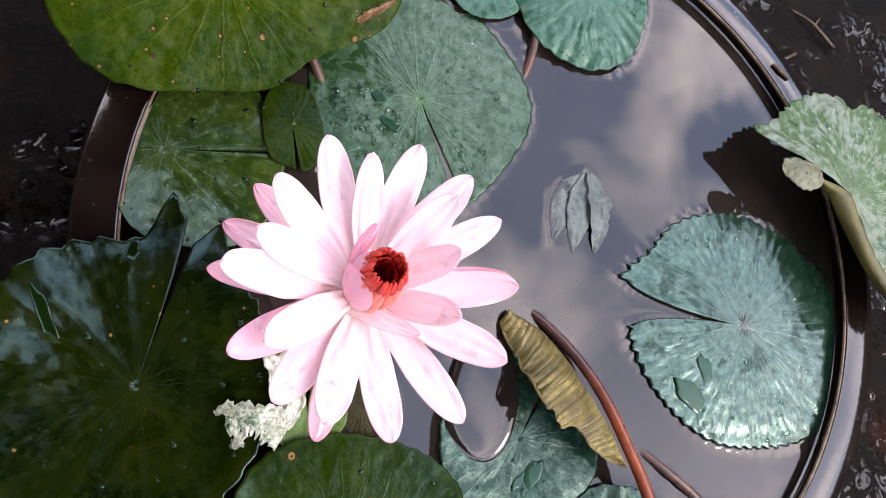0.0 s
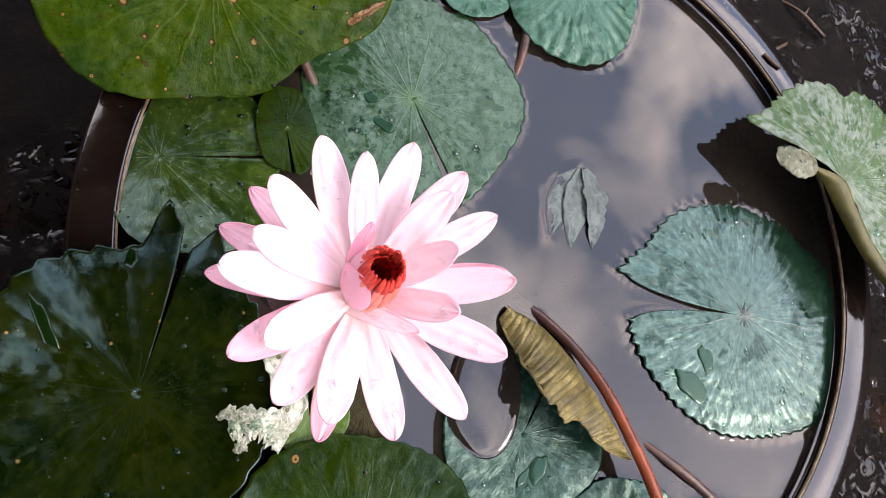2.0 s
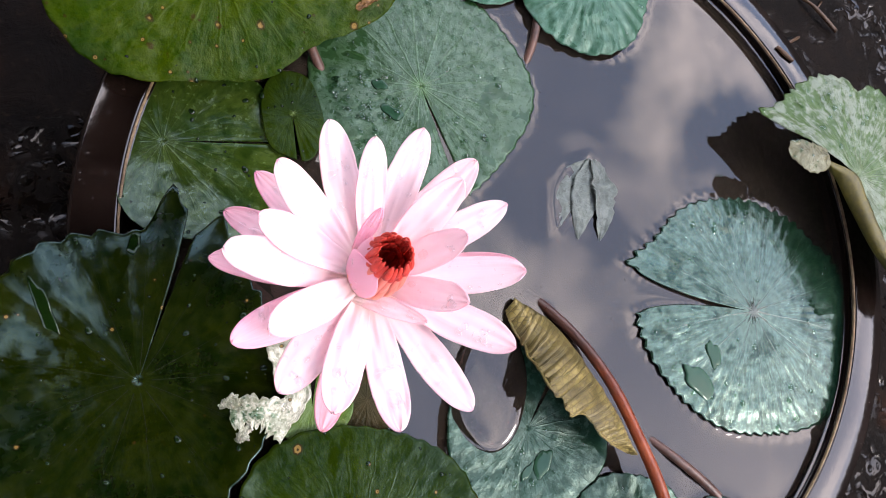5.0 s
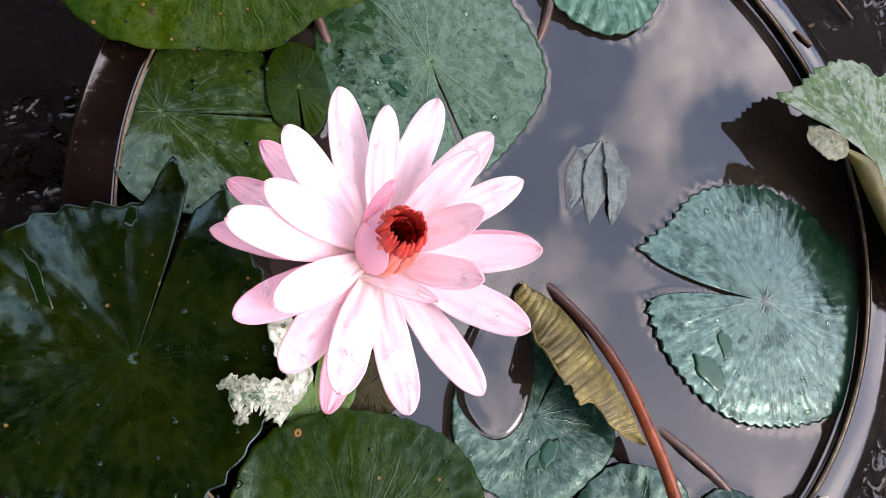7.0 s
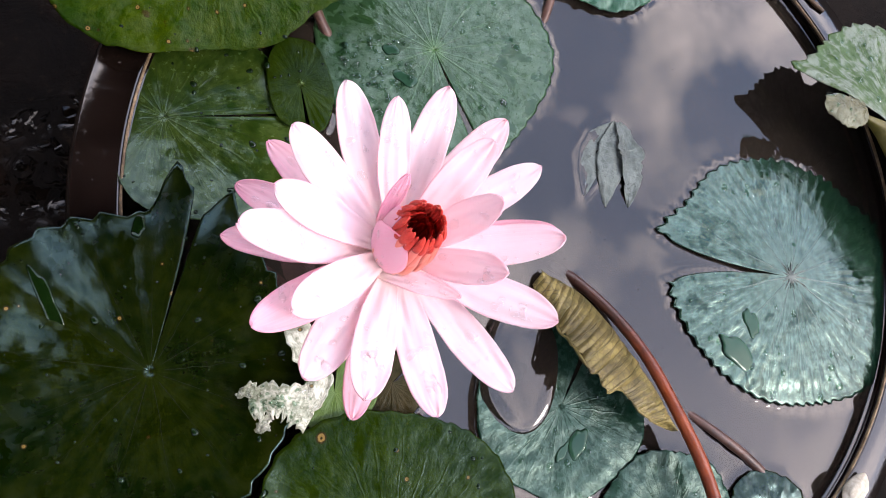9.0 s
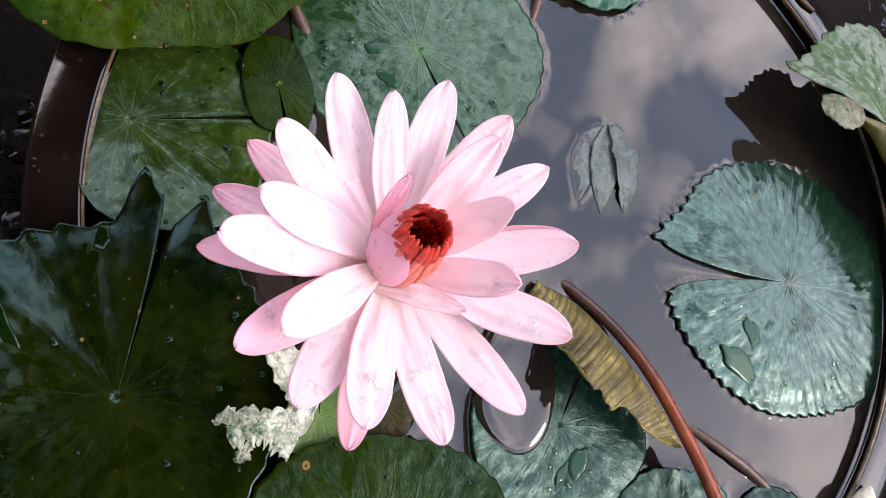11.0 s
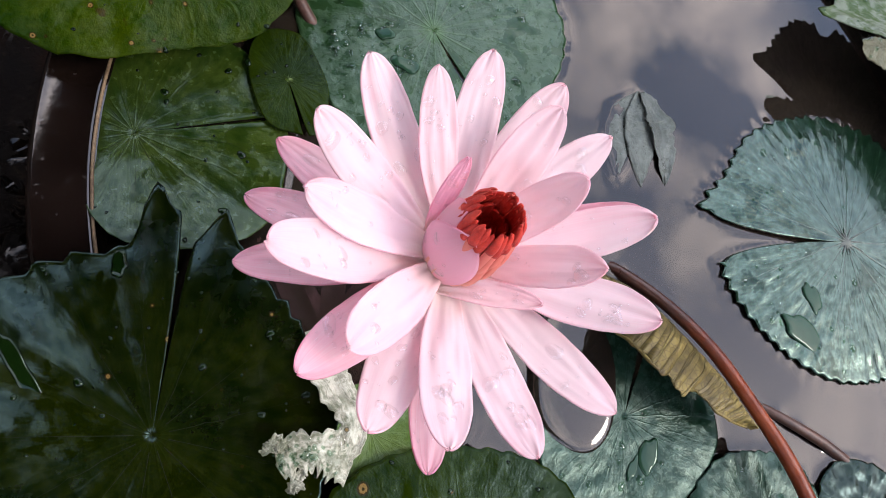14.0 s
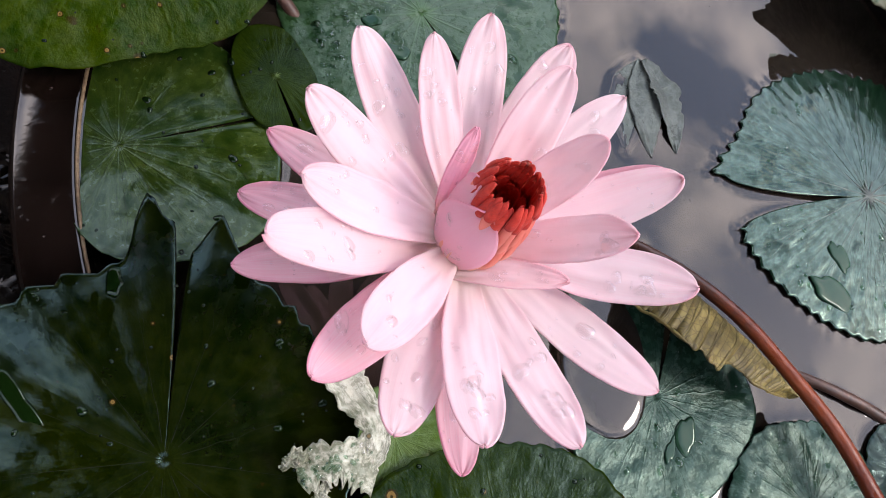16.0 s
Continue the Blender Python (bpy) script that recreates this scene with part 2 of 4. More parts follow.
def soil_material():
    """Black wet soil with films of standing water and a rusty clay patch."""
    n = Nodes("wet_soil")
    big, mid, small = n.noise(2.6, 5, 0.6, 0.4), n.noise(24, 6, 0.62, 0.5), n.noise(130, 6, 0.65)
    color = n.mix(n.spread(mid, 0.35, 0.65), (0.002, 0.0014, 0.001), (0.005, 0.0032, 0.0022))
    color = n.mix(n.spread(small, 0.55, 0.72), color, (0.012, 0.008, 0.005))
    color = n.mix(n.spread(big, 0.56, 0.66, 0.0, 0.6), color, (0.030, 0.010, 0.0035))
    film = n.math("MULTIPLY", n.spread(n.noise(9, 4, 0.6, 0.5), 0.45, 0.57), n.spread(n.noise(62, 6, 0.70, 1.0), 0.495, 0.535))
    rough = n.math("SUBTRACT", 0.66, n.math("MULTIPLY", film, 0.62))
    height = n.math("ADD", n.math("MULTIPLY", mid, 1.2), n.math("MULTIPLY", small, 0.35))
    height = n.math("MULTIPLY", height, n.math("SUBTRACT", 1.0, n.math("MULTIPLY", film, 0.96)))
    return n.done(n.shader(color, rough, normal=n.bump(height, 0.75, 0.006), ior=1.4, specular=n.math("ADD", 0.08, n.math("MULTIPLY", film, 0.27))))


def basin_material():
    """Dark brown glazed plastic, scuffed, with a thin dust of lime."""
    n = Nodes("dark_basin")
    big, small = n.noise(20, 5, 0.6, 0.3), n.noise(240, 5, 0.6)
    color = n.mix(n.spread(big, 0.35, 0.65), (0.003, 0.0018, 0.0014), (0.008, 0.0048, 0.0036))
    grit = n.math("MULTIPLY", n.spread(small, 0.58, 0.7), n.spread(big, 0.4, 0.6))
    color = n.mix(n.math("MULTIPLY", grit, 0.12), color, (0.12, 0.10, 0.09))
    rough = n.math("ADD", 0.05, n.math("ADD", n.math("MULTIPLY", grit, 0.20), n.math("MULTIPLY", small, 0.08)))
    return n.done(n.shader(color, rough, normal=n.bump(small, 0.15, 0.0005), ior=1.55))


def pool_material(name, dark, light):
    """Rain standing on a leaf: it wets the wax away, shows the dark green below and mirrors the sky."""
    n = Nodes(name)
    color = n.mix(n.noise(60, 3), dark, light)
    return n.done(n.shader(color, 0.02, ior=1.33, tint=(0.8, 1.0, 0.95)))


M_POOL = pool_material("rain_on_grey_green_leaf", (0.009, 0.032, 0.017), (0.018, 0.050, 0.028))
M_POOL_DEEP = pool_material("rain_on_deep_green_leaf", (0.0015, 0.006, 0.001), (0.004, 0.012, 0.002))
M_WATER, M_SOIL, M_BASIN = water_material(), soil_material(), basin_material()
M_DROP, M_DEW = drop_material("rain_on_petals", (0.97, 0.97, 0.97), 1.0), drop_material("rain_on_leaves", (0.62, 0.74, 0.66), 0.45)
M_LIP = plain_material("worn_lip", (0.06, 0.035, 0.02), (0.24, 0.17, 0.10), 60, (0.6, 0.8), 0.4, 0.001, 1.3)
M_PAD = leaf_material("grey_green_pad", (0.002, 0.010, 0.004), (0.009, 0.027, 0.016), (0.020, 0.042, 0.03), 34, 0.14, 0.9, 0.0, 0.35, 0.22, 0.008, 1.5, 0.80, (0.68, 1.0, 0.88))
M_PAD_A = leaf_material("soft_green_pad", (0.007, 0.030, 0.008), (0.020, 0.050, 0.017), (0.05, 0.12, 0.02), 17, 0.26, 0.7, 0.0, 0.4, 0.5, 0.05, 1.5, 0.62)
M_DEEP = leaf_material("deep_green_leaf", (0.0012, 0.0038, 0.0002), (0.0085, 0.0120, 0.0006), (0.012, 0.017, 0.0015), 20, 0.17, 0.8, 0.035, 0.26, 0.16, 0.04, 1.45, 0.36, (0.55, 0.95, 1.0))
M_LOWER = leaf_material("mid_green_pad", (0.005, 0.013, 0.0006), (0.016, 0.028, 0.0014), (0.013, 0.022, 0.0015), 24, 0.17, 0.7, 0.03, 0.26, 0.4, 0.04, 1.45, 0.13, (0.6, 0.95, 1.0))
M_OLIVE = leaf_material("yellow_green_leaf", (0.006, 0.021, 0.0003), (0.030, 0.047, 0.0007), (0.06, 0.095, 0.008), 18, 0.26, 0.30, 0.24, 0.40, 0.9, 0.05, 1.42, 0.11)
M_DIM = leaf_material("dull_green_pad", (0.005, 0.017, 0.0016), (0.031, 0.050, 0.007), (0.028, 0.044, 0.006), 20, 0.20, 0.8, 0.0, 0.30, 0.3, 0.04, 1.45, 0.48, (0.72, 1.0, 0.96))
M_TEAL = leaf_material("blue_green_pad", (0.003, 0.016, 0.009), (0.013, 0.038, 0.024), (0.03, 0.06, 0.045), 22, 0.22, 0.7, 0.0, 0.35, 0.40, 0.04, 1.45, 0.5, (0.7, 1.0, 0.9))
M_PALE = leaf_material("pale_mottled_leaf", (0.026, 0.058, 0.003), (0.125, 0.150, 0.105), (0.15, 0.18, 0.12), 26, 0.30, 0.5, 0.0, 0.0, 0.7, 0.08)
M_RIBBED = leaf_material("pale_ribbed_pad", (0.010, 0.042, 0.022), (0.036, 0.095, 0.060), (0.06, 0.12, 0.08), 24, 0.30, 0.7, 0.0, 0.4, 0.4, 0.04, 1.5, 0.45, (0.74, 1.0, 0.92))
M_YOUNG = leaf_material("bright_young_leaf", (0.03, 0.065, 0.003), (0.065, 0.11, 0.008), (0.09, 0.14, 0.02), 16, 0.34, 0.2, 0.0, 0.6)
M_GREY = leaf_material("drowned_grey_leaf", (0.035, 0.042, 0.038), (0.105, 0.115, 0.108), (0.13, 0.14, 0.13), 16, 0.36, 0.5, 0.0, 0.6)
M_BROWN = leaf_material("withered_brown_leaf", (0.05, 0.045, 0.020), (0.14, 0.13, 0.075), (0.16, 0.14, 0.09), 14, 0.34, 0.4, 0.2, 0.5)
M_MUD = leaf_material("sodden_brown_leaf", (0.008, 0.008, 0.002), (0.036, 0.024, 0.007), (0.03, 0.022, 0.008), 14, 0.3, 0.4, 0.0, 0.5, 0.4, 0.02, 1.4, 0.15)
M_ROT = leaf_material("bleached_rotting_leaf", (0.14, 0.15, 0.10), (0.52, 0.51, 0.41), (0.56, 0.55, 0.45), 7, 0.28, 0.75, 0.14, 0.12, 0.6)


def dry_material():
    """A dead leaf: brittle ribs across it, a net of finer ones, brown blotches."""
    n = Nodes("dry_olive_leaf")
    u, v, _ = n.surf()
    wander = n.math("MULTIPLY", n.noise(60, 4), 0.8)
    rib = n.math("ABSOLUTE", n.math("SINE", n.math("ADD", n.math("MULTIPLY", u, 92.0), n.math("ADD", n.math("MULTIPLY", v, 1.2), wander))))
    net = n.node("ShaderNodeTexVoronoi", Scale=240.0)
    net.feature = "DISTANCE_TO_EDGE"
    n.put(net.inputs["Vector"], n.co.outputs["Object"])
    lines = n.math("MAXIMUM", n.spread(rib, 0.0, 0.22, 1.0, 0.0), n.math("MULTIPLY", n.spread(net.outputs["Distance"], 0.0, 0.10, 1.0, 0.0), 0.75))
    color = n.mix(n.spread(n.noise(50, 5), 0.35, 0.65), (0.075, 0.056, 0.013), (0.19, 0.145, 0.040))
    color = n.mix(n.math("MULTIPLY", lines, 0.8), color, (0.028, 0.017, 0.004))
    height = n.math("ADD", n.math("MULTIPLY", rib, 0.9), n.math("MULTIPLY", n.noise(300, 4), 0.4))
    return n.done(n.shader(color, 0.55, normal=n.bump(height, 0.5, 0.0015)))


M_DRY = dry_material()
M_RIB = plain_material("dry_rib", (0.07, 0.055, 0.016), (0.16, 0.13, 0.05), 90, (0.4, 0.6), 0.3)
M_UNDER = plain_material("olive_underside", (0.032, 0.028, 0.002), (0.080, 0.066, 0.005), 45, (0.45, 0.6), 0.4)


def stalk_material():
    """A red stalk, stained dark brown and scurfy towards the water it comes from."""
    n = Nodes("stained_red_stalk")
    at = n.node("ShaderNodeSeparateXYZ", Vector=n.co.outputs["Object"])
    fine = n.noise(160, 5, 0.62)
    color = n.mix(n.spread(n.noise(45, 4), 0.35, 0.65), (0.11, 0.018, 0.005), (0.20, 0.042, 0.011))
    stain = n.spread(n.math("ADD", at.outputs[1], n.math("MULTIPLY", n.math("SUBTRACT", fine, 0.5), 0.05)), -0.125, -0.065)
    color = n.mix(n.math("MULTIPLY", stain, 0.9), color, (0.022, 0.011, 0.008))
    return n.done(n.shader(color, n.spread(fine, 0.3, 0.7, 0.26, 0.46), normal=n.bump(fine, 0.7, 0.0008)))


M_STAINED = stalk_material()
M_STALK = plain_material("red_brown_stalk", (0.15, 0.032, 0.012), (0.30, 0.085, 0.035), 40, (0.22, 0.4), 0.3, 0.0008, 1.45, 0.0, (1, 0.25, 1))
M_STEM = plain_material("dark_brown_stalk", (0.030, 0.014, 0.010), (0.10, 0.05, 0.035), 55, (0.3, 0.6), 0.5)
M_PETAL = petal_material("pink_white_petal", (0.95, 0.81, 0.835), (0.94, 0.55, 0.63), (0.86, 0.44, 0.54), (0.96, 0.88, 0.78))
M_SEPAL = petal_material("rose_outer_petal", (0.93, 0.74, 0.79), (0.90, 0.45, 0.56), (0.62, 0.18, 0.28), (0.80, 0.60, 0.50), 0.3)
M_ROSE = petal_material("rose_inner_petal", (0.98, 0.69, 0.79), (0.96, 0.50, 0.64), (0.80, 0.28, 0.40), (0.92, 0.72, 0.64), 0.1)
M_STAMEN = petal_material("coral_stamen", (0.96, 0.40, 0.31), (0.90, 0.17, 0.13), (0.75, 0.08, 0.05), (0.98, 0.86, 0.68), 0.0, 0.72)
M_ANTHER = plain_material("dark_red_anther", (0.40, 0.014, 0.010), (0.66, 0.060, 0.035), 300, (0.45, 0.7), 0.6)
M_RUST = plain_material("rust_brown_tear", (0.07, 0.030, 0.008), (0.19, 0.095, 0.024), 120, (0.4, 0.6), 0.5)
M_TWIG = plain_material("wet_twig", (0.035, 0.018, 0.008), (0.07, 0.035, 0.014), 80, (0.4, 0.7), 0.5)
M_STONE = plain_material("pale_stone", (0.30, 0.27, 0.20), (0.55, 0.50, 0.40), 70, (0.6, 0.8), 0.6, 0.002)
M_BLACK = plain_material("black_leaf_scrap", (0.010, 0.008, 0.006), (0.06, 0.045, 0.03), 90, (0.25, 0.6), 0.6)
# dark colour for the unseen walls that hold back low sky light
M_WALL = plain_material("sky_cutting_wall", (0.045, 0.038, 0.03), (0.075, 0.062, 0.05), 3, (0.7, 0.9), 0.3, 0.004)
# dark colour of the unseen slab and posts that block the sky
M_BLOCKER = plain_material("dark_sky_blocker", (0.020, 0.016, 0.012), (0.040, 0.031, 0.023), 4, (0.7, 0.9), 0.3, 0.004)

VEIN_OF = {}
for leaf, tone in ((M_LOWER, (0.010, 0.020, 0.0015)), (M_PAD, (0.008, 0.018, 0.011)), (M_PAD_A, (0.015, 0.040, 0.013)), (M_RIBBED, (0.03, 0.08, 0.05)), (M_DEEP, (0.0035, 0.0075, 0.0007)), (M_OLIVE, (0.030, 0.054, 0.003)), (M_DIM, (0.010, 0.021, 0.002)), (M_TEAL, (0.020, 0.050, 0.036)),
                   (M_PALE, (0.13, 0.16, 0.10)), (M_YOUNG, (0.075, 0.12, 0.015)), (M_GREY, (0.09, 0.10, 0.09)), (M_MUD, (0.024, 0.018, 0.006)), (M_ROT, (0.32, 0.32, 0.25))):
    VEIN_OF[leaf.name] = plain_material(leaf.name + "_vein", tuple(0.75 * c for c in tone), tone, 120, (0.2, 0.36) if leaf in (M_PAD, M_PAD_A, M_TEAL, M_RIBBED) else (0.6, 0.8), 0.2, 0.001, 1.5 if leaf in (M_PAD, M_PAD_A, M_TEAL, M_RIBBED) else 1.25)


# ---- mesh helpers ----
def mesh_of(name, verts, faces, material, surf=None, smooth=True):
    me = bpy.data.meshes.new(name)
    me.from_pydata(np.asarray(verts, float).tolist(), [], [list(map(int, f)) for f in faces])
    me.materials.append(material)
    if surf is not None:
        at = me.attributes.new("surf", "FLOAT_VECTOR", "POINT")
        at.data.foreach_set("vector", np.asarray(surf, np.float32).ravel())
    me.polygons.foreach_set("use_smooth", np.full(len(me.polygons), smooth))
    me.update()
    return me


def part(name, me, parent=None, label=""):
    ob = new(name, me)
    if parent is not None:
        ob.parent = parent
    return tagged(ob, label)


def grid_faces(nu, nv, start=0, flip=False, wrap=False):
    i, j = np.meshgrid(np.arange(nu - 1), np.arange(nv if wrap else nv - 1), indexing="ij")
    k = (j + 1) % nv
    f = np.stack([i * nv + j, (i + 1) * nv + j, (i + 1) * nv + k, i * nv + k], -1).reshape(-1, 4) + start
    return f[:, ::-1] if flip else f


def normals_of(p):
    n = np.cross(np.gradient(p, axis=0), np.gradient(p, axis=1))
    return n / np.maximum(np.linalg.norm(n, axis=-1, keepdims=True), 1e-12)


def sheet(name, p, surf, thick, material):
    """A thin sheet with two faces and a closed edge from a grid of places; the upper face looks along du x dv."""
    nu, nv = p.shape[:2]
    n = normals_of(p)
    verts = np.concatenate([p.reshape(-1, 3), (p - n * thick).reshape(-1, 3)])
    under = surf.copy()
    under[..., 2] = 1.0
    faces = [*grid_faces(nu, nv), *grid_faces(nu, nv, nu * nv, True)]
    ids = np.arange(nu * nv).reshape(nu, nv)
    ring = np.r_[ids[0, :], ids[1:, -1], ids[-1, -2::-1], ids[-2:0:-1, 0]]
    nxt = np.roll(ring, -1)
    faces += [(a, b, b + nu * nv, a + nu * nv) for a, b in zip(ring, nxt)]
    return mesh_of(name, verts, faces, material, np.concatenate([surf.reshape(-1, 3), under.reshape(-1, 3)]))


def ripple(x, y, scale, seed):
    """Smooth value noise in -1..1 on arrays."""
    rs = np.random.RandomState(seed)
    g = rs.uniform(-1, 1, (64, 64))
    u, v = np.asarray(x) * scale, np.asarray(y) * scale
    i, j = np.floor(u).astype(int), np.floor(v).astype(int)
    fu, fv = u - i, v - j
    fu, fv = fu * fu * (3 - 2 * fu), fv * fv * (3 - 2 * fv)
    at = lambda a, b: g[a % 64, b % 64]
    return (at(i, j) * (1 - fu) + at(i + 1, j) * fu) * (1 - fv) + (at(i, j + 1) * (1 - fu) + at(i + 1, j + 1) * fu) * fv


def bent(p, way, start, length, angle):
    """Bends what lies past a line (its normal at way degrees, start metres from the hub) upwards by angle degrees over that length."""
    c, s, a = math.cos(radians(way)), math.sin(radians(way)), radians(angle)
    u, v, z = p[..., 0] * c + p[..., 1] * s - start, -p[..., 0] * s + p[..., 1] * c, p[..., 2]
    arc = np.clip(u, 0, length)
    f = arc * a / length
    rest = np.maximum(u - length, 0)
    rad = length / a
    u2 = np.where(u > 0, rad * np.sin(f) + rest * math.cos(a), u) - z * np.sin(f)
    z2 = np.where(u > 0, rad * (1 - np.cos(f)) + rest * math.sin(a), 0) + z * np.cos(f)
    u2 = u2 + start
    return np.stack([u2 * c - v * s, u2 * s + v * c, z2], -1)


FLOATING = []
BLADES = {}


def blade(key, hub, radius, notch, gap, teeth=50, tooth=0.02, stretch=(1, 1, 0), shape=(), lobes=(0, 0), dome=0.0, crimp=0.0001, wave=0.0015, swell=0.0, outline=(),
          bends=(), tilt=(0, 0), seed=1, ragged=0.0, thick=0.0007, across=40, sinus=0.0, edge_up=0.0, folds=(0, 0, 0, 0, 400)):
    """The grid of a lily pad: a disc with a cleft at notch degrees, gap degrees half open, toothed edge, fine crimps along the veins.
    stretch: factors along and across an axis at the third number's degrees. shape: (degrees, width, factor) swellings of the outline, pointed where the width is negative.
    lobes: lengthening of the two tips beside the cleft. folds: radial ridges: how many to the turn, height, phase, middle and reach in degrees. sinus: share of the radius at which the cleft ends. tilt: slopes in x and y."""
    turns = max(240, teeth * 6)
    th = np.linspace(radians(notch + gap), radians(notch + 360 - gap), turns)
    full = np.linspace(0, 1, turns)
    out = np.ones(turns)
    rs = np.random.RandomState(seed)
    for k in range(2, 7):
        out += rs.uniform(-0.018, 0.018) * np.cos(k * th + rs.uniform(0, 6.3))
    for deg, width, factor in shape:
        d = (np.degrees(th) - deg + 180) % 360 - 180
        out += factor * (np.exp(-((d / width) ** 2)) if width > 0 else np.clip(1 - np.abs(d / width), 0, 1) ** 1.3)
    out += lobes[0] * np.exp(-((full / 0.035) ** 2)) + lobes[1] * np.exp(-(((1 - full) / 0.035) ** 2))
    if outline:
        deg, reach_at = np.array(outline, float).T
        out = np.interp((np.degrees(th) - deg[0]) % 360, deg - deg[0], reach_at)
        out = np.convolve(np.pad(out, 2, "edge"), np.ones(5) / 5, "valid")
    if teeth:
        ph = full * teeth + 0.35 * ripple(full, 0 * full, 23, seed + 3)
        saw = ph % 1
        size = 1 + 0.6 * ripple(full, 0 * full + 5, 31, seed + 4)
        out += tooth * size * (np.where(saw < 0.7, saw / 0.7, (1 - saw) / 0.3) - 0.5)
    if ragged:
        out += ragged * (ripple(full, 0 * full, 14, seed + 7) + 0.6 * ripple(full, 0 * full, 41, seed + 8))
    r = np.r_[0.0006, np.linspace(0.03, 1, across - 1) ** 0.85]
    rr, tt = np.meshgrid(r, th, indexing="ij")
    reach = rr * (1 + (out - 1)[None] * rr**2.2)
    if sinus:
        # close the cleft near the hub
        closing = np.clip(1 - rr / sinus, 0, 1) ** 0.5
        tt = tt + closing * radians(gap) * np.where(full < 0.5, -1, 1)[None] * np.exp(-np.minimum(full, 1 - full) * 12)[None] * 0.98
    x, y = reach * np.cos(tt) * radius, reach * np.sin(tt) * radius
    ca, sa = math.cos(radians(stretch[2])), math.sin(radians(stretch[2]))
    u, v = (x * ca + y * sa) * stretch[0], (-x * sa + y * ca) * stretch[1]
    x, y = u * ca - v * sa, u * sa + v * ca
    z = -dome * rr**2 * radius + edge_up * np.clip(rr - 0.86, 0, 1) ** 2 * 50 * radius * 0.14
    z += crimp * np.cos(tt * max(teeth, 24) + 2.5 * ripple(x, y, 60, seed)) * rr**1.5 * (1 + 0.6 * ripple(x, y, 90, seed + 5))
    z += wave * (ripple(x, y, 42, seed + 1) * rr + 0.35 * ripple(x, y, 150, seed + 2))
    z += swell * ripple(x, y, 20, seed + 9) * rr**1.5
    window = np.exp(-((((np.degrees(tt) - folds[3] + 180) % 360 - 180) / folds[4]) ** 2))
    z += folds[1] * window * np.cos(folds[0] * (tt - radians(folds[3])) + folds[2] + 1.0 * ripple(x, y, 25, seed + 6)) * rr**1.3
    p = np.stack([x, y, z], -1)
    for b in bends:
        p = bent(p, *b)
    p[..., 2] += tilt[0] * p[..., 0] + tilt[1] * p[..., 1]
    surf = np.stack([rr, tt / (2 * math.pi), 0 * rr], -1)
    BLADES[key] = (p + np.array(hub), normals_of(p))
    return p, surf, thick


def lily_leaf(kind, label, key, hub, material, stalk=None, floats=True, hub_mark=None, group="lily pads", **how):
    """One leaf: an empty at its hub that holds the blade and, where it shows, its stalk and the knot of veins."""
    p, surf, thick = blade(key, hub, **how)
    top = new(kind)
    top.location = hub
    tagged(top, label, "lily pad", group)
    part("blade", sheet("blade", p, surf, thick, material), top)
    n, many = normals_of(p), 13 if how["radius"] > 0.05 else 7
    for k in range(many):
        part("vein", vein_mesh(p, n, int(p.shape[1] * (k + 0.5) / many), how["radius"] * 0.0055, VEIN_OF[material.name], 40 + k), top)
    if hub_mark:
        part("vein_knot", knot_mesh(how["radius"] * 0.16, p[0, :, 2].mean() + 0.0006, hub_mark), top, "pale knot where the veins meet")
    if stalk:
        pts, wide, mat = stalk
        part("stalk", tube("stalk", [Vector(q) - Vector(hub) for q in pts], wide, mat), top)
    if floats:
        edge = np.concatenate([p[-1], p[:, 0], p[:, -1]]) + np.array(hub)
        FLOATING.append(edge[(edge[:, 2] < 0.007) & (edge[:, 2] > -0.0005)][::2, :2])
    return top


def vein_mesh(p, n, j, wide, material, seed):
    """One raised vein from the hub towards the edge, forking once."""
    rs = np.random.RandomState(seed)
    nu, nv = p.shape[:2]
    verts, faces = [], []
    for fork in (-1, 1):
        shift = np.cumsum(rs.uniform(-1, 1, nu)) * nv * 0.0006 + fork * np.clip(np.linspace(-0.55, 0.45, nu), 0, 1) * nv * 0.022
        start = 2 if fork < 0 else int(nu * 0.5)
        b = len(verts)
        rows = range(start, int(nu * 0.93), 2)
        for i in rows:
            k = int(np.clip(j + shift[i], 1, nv - 2))
            q, up = p[i, k], n[i, k]
            across = p[i, min(k + 1, nv - 1)] - p[i, max(k - 1, 0)]
            across = across / max(np.linalg.norm(across), 1e-9)
            w = wide * (1 - 0.85 * i / nu)
            verts += [q - across * w - up * 0.0002, q + up * w * 0.35, q + across * w - up * 0.0002]
        for m in range(len(rows) - 1):
            for c in range(2):
                faces.append((b + 3 * m + c, b + 3 * m + 3 + c, b + 3 * m + 4 + c, b + 3 * m + 1 + c))
    return mesh_of("vein", verts, faces, material)


def knot_mesh(size, z, material):
    rays, verts, faces = 14, [], []
    rs = np.random.RandomState(5)
    for k in range(rays):
        a, ln, w = 2 * math.pi * k / rays + rs.uniform(-0.15, 0.15), size * rs.uniform(0.5, 1.0), size * 0.05
        c, s = math.cos(a), math.sin(a)
        b = len(verts)
        for q, hw, h in ((0.0, 1.3, 0.0007), (0.5, 0.8, 0.0005), (1.0, 0.15, -0.0004)):
            for side in (-1, 0, 1):
                x, y = q * ln, side * hw * w
                verts.append((x * c - y * s, x * s + y * c, z + (h if side == 0 else -0.0003)))
        for i in range(2):
            for j in range(2):
                faces.append((b + 3 * i + j, b + 3 * i + 3 + j, b + 3 * i + 4 + j, b + 3 * i + 1 + j))
    return mesh_of("vein_knot", verts, faces, material)


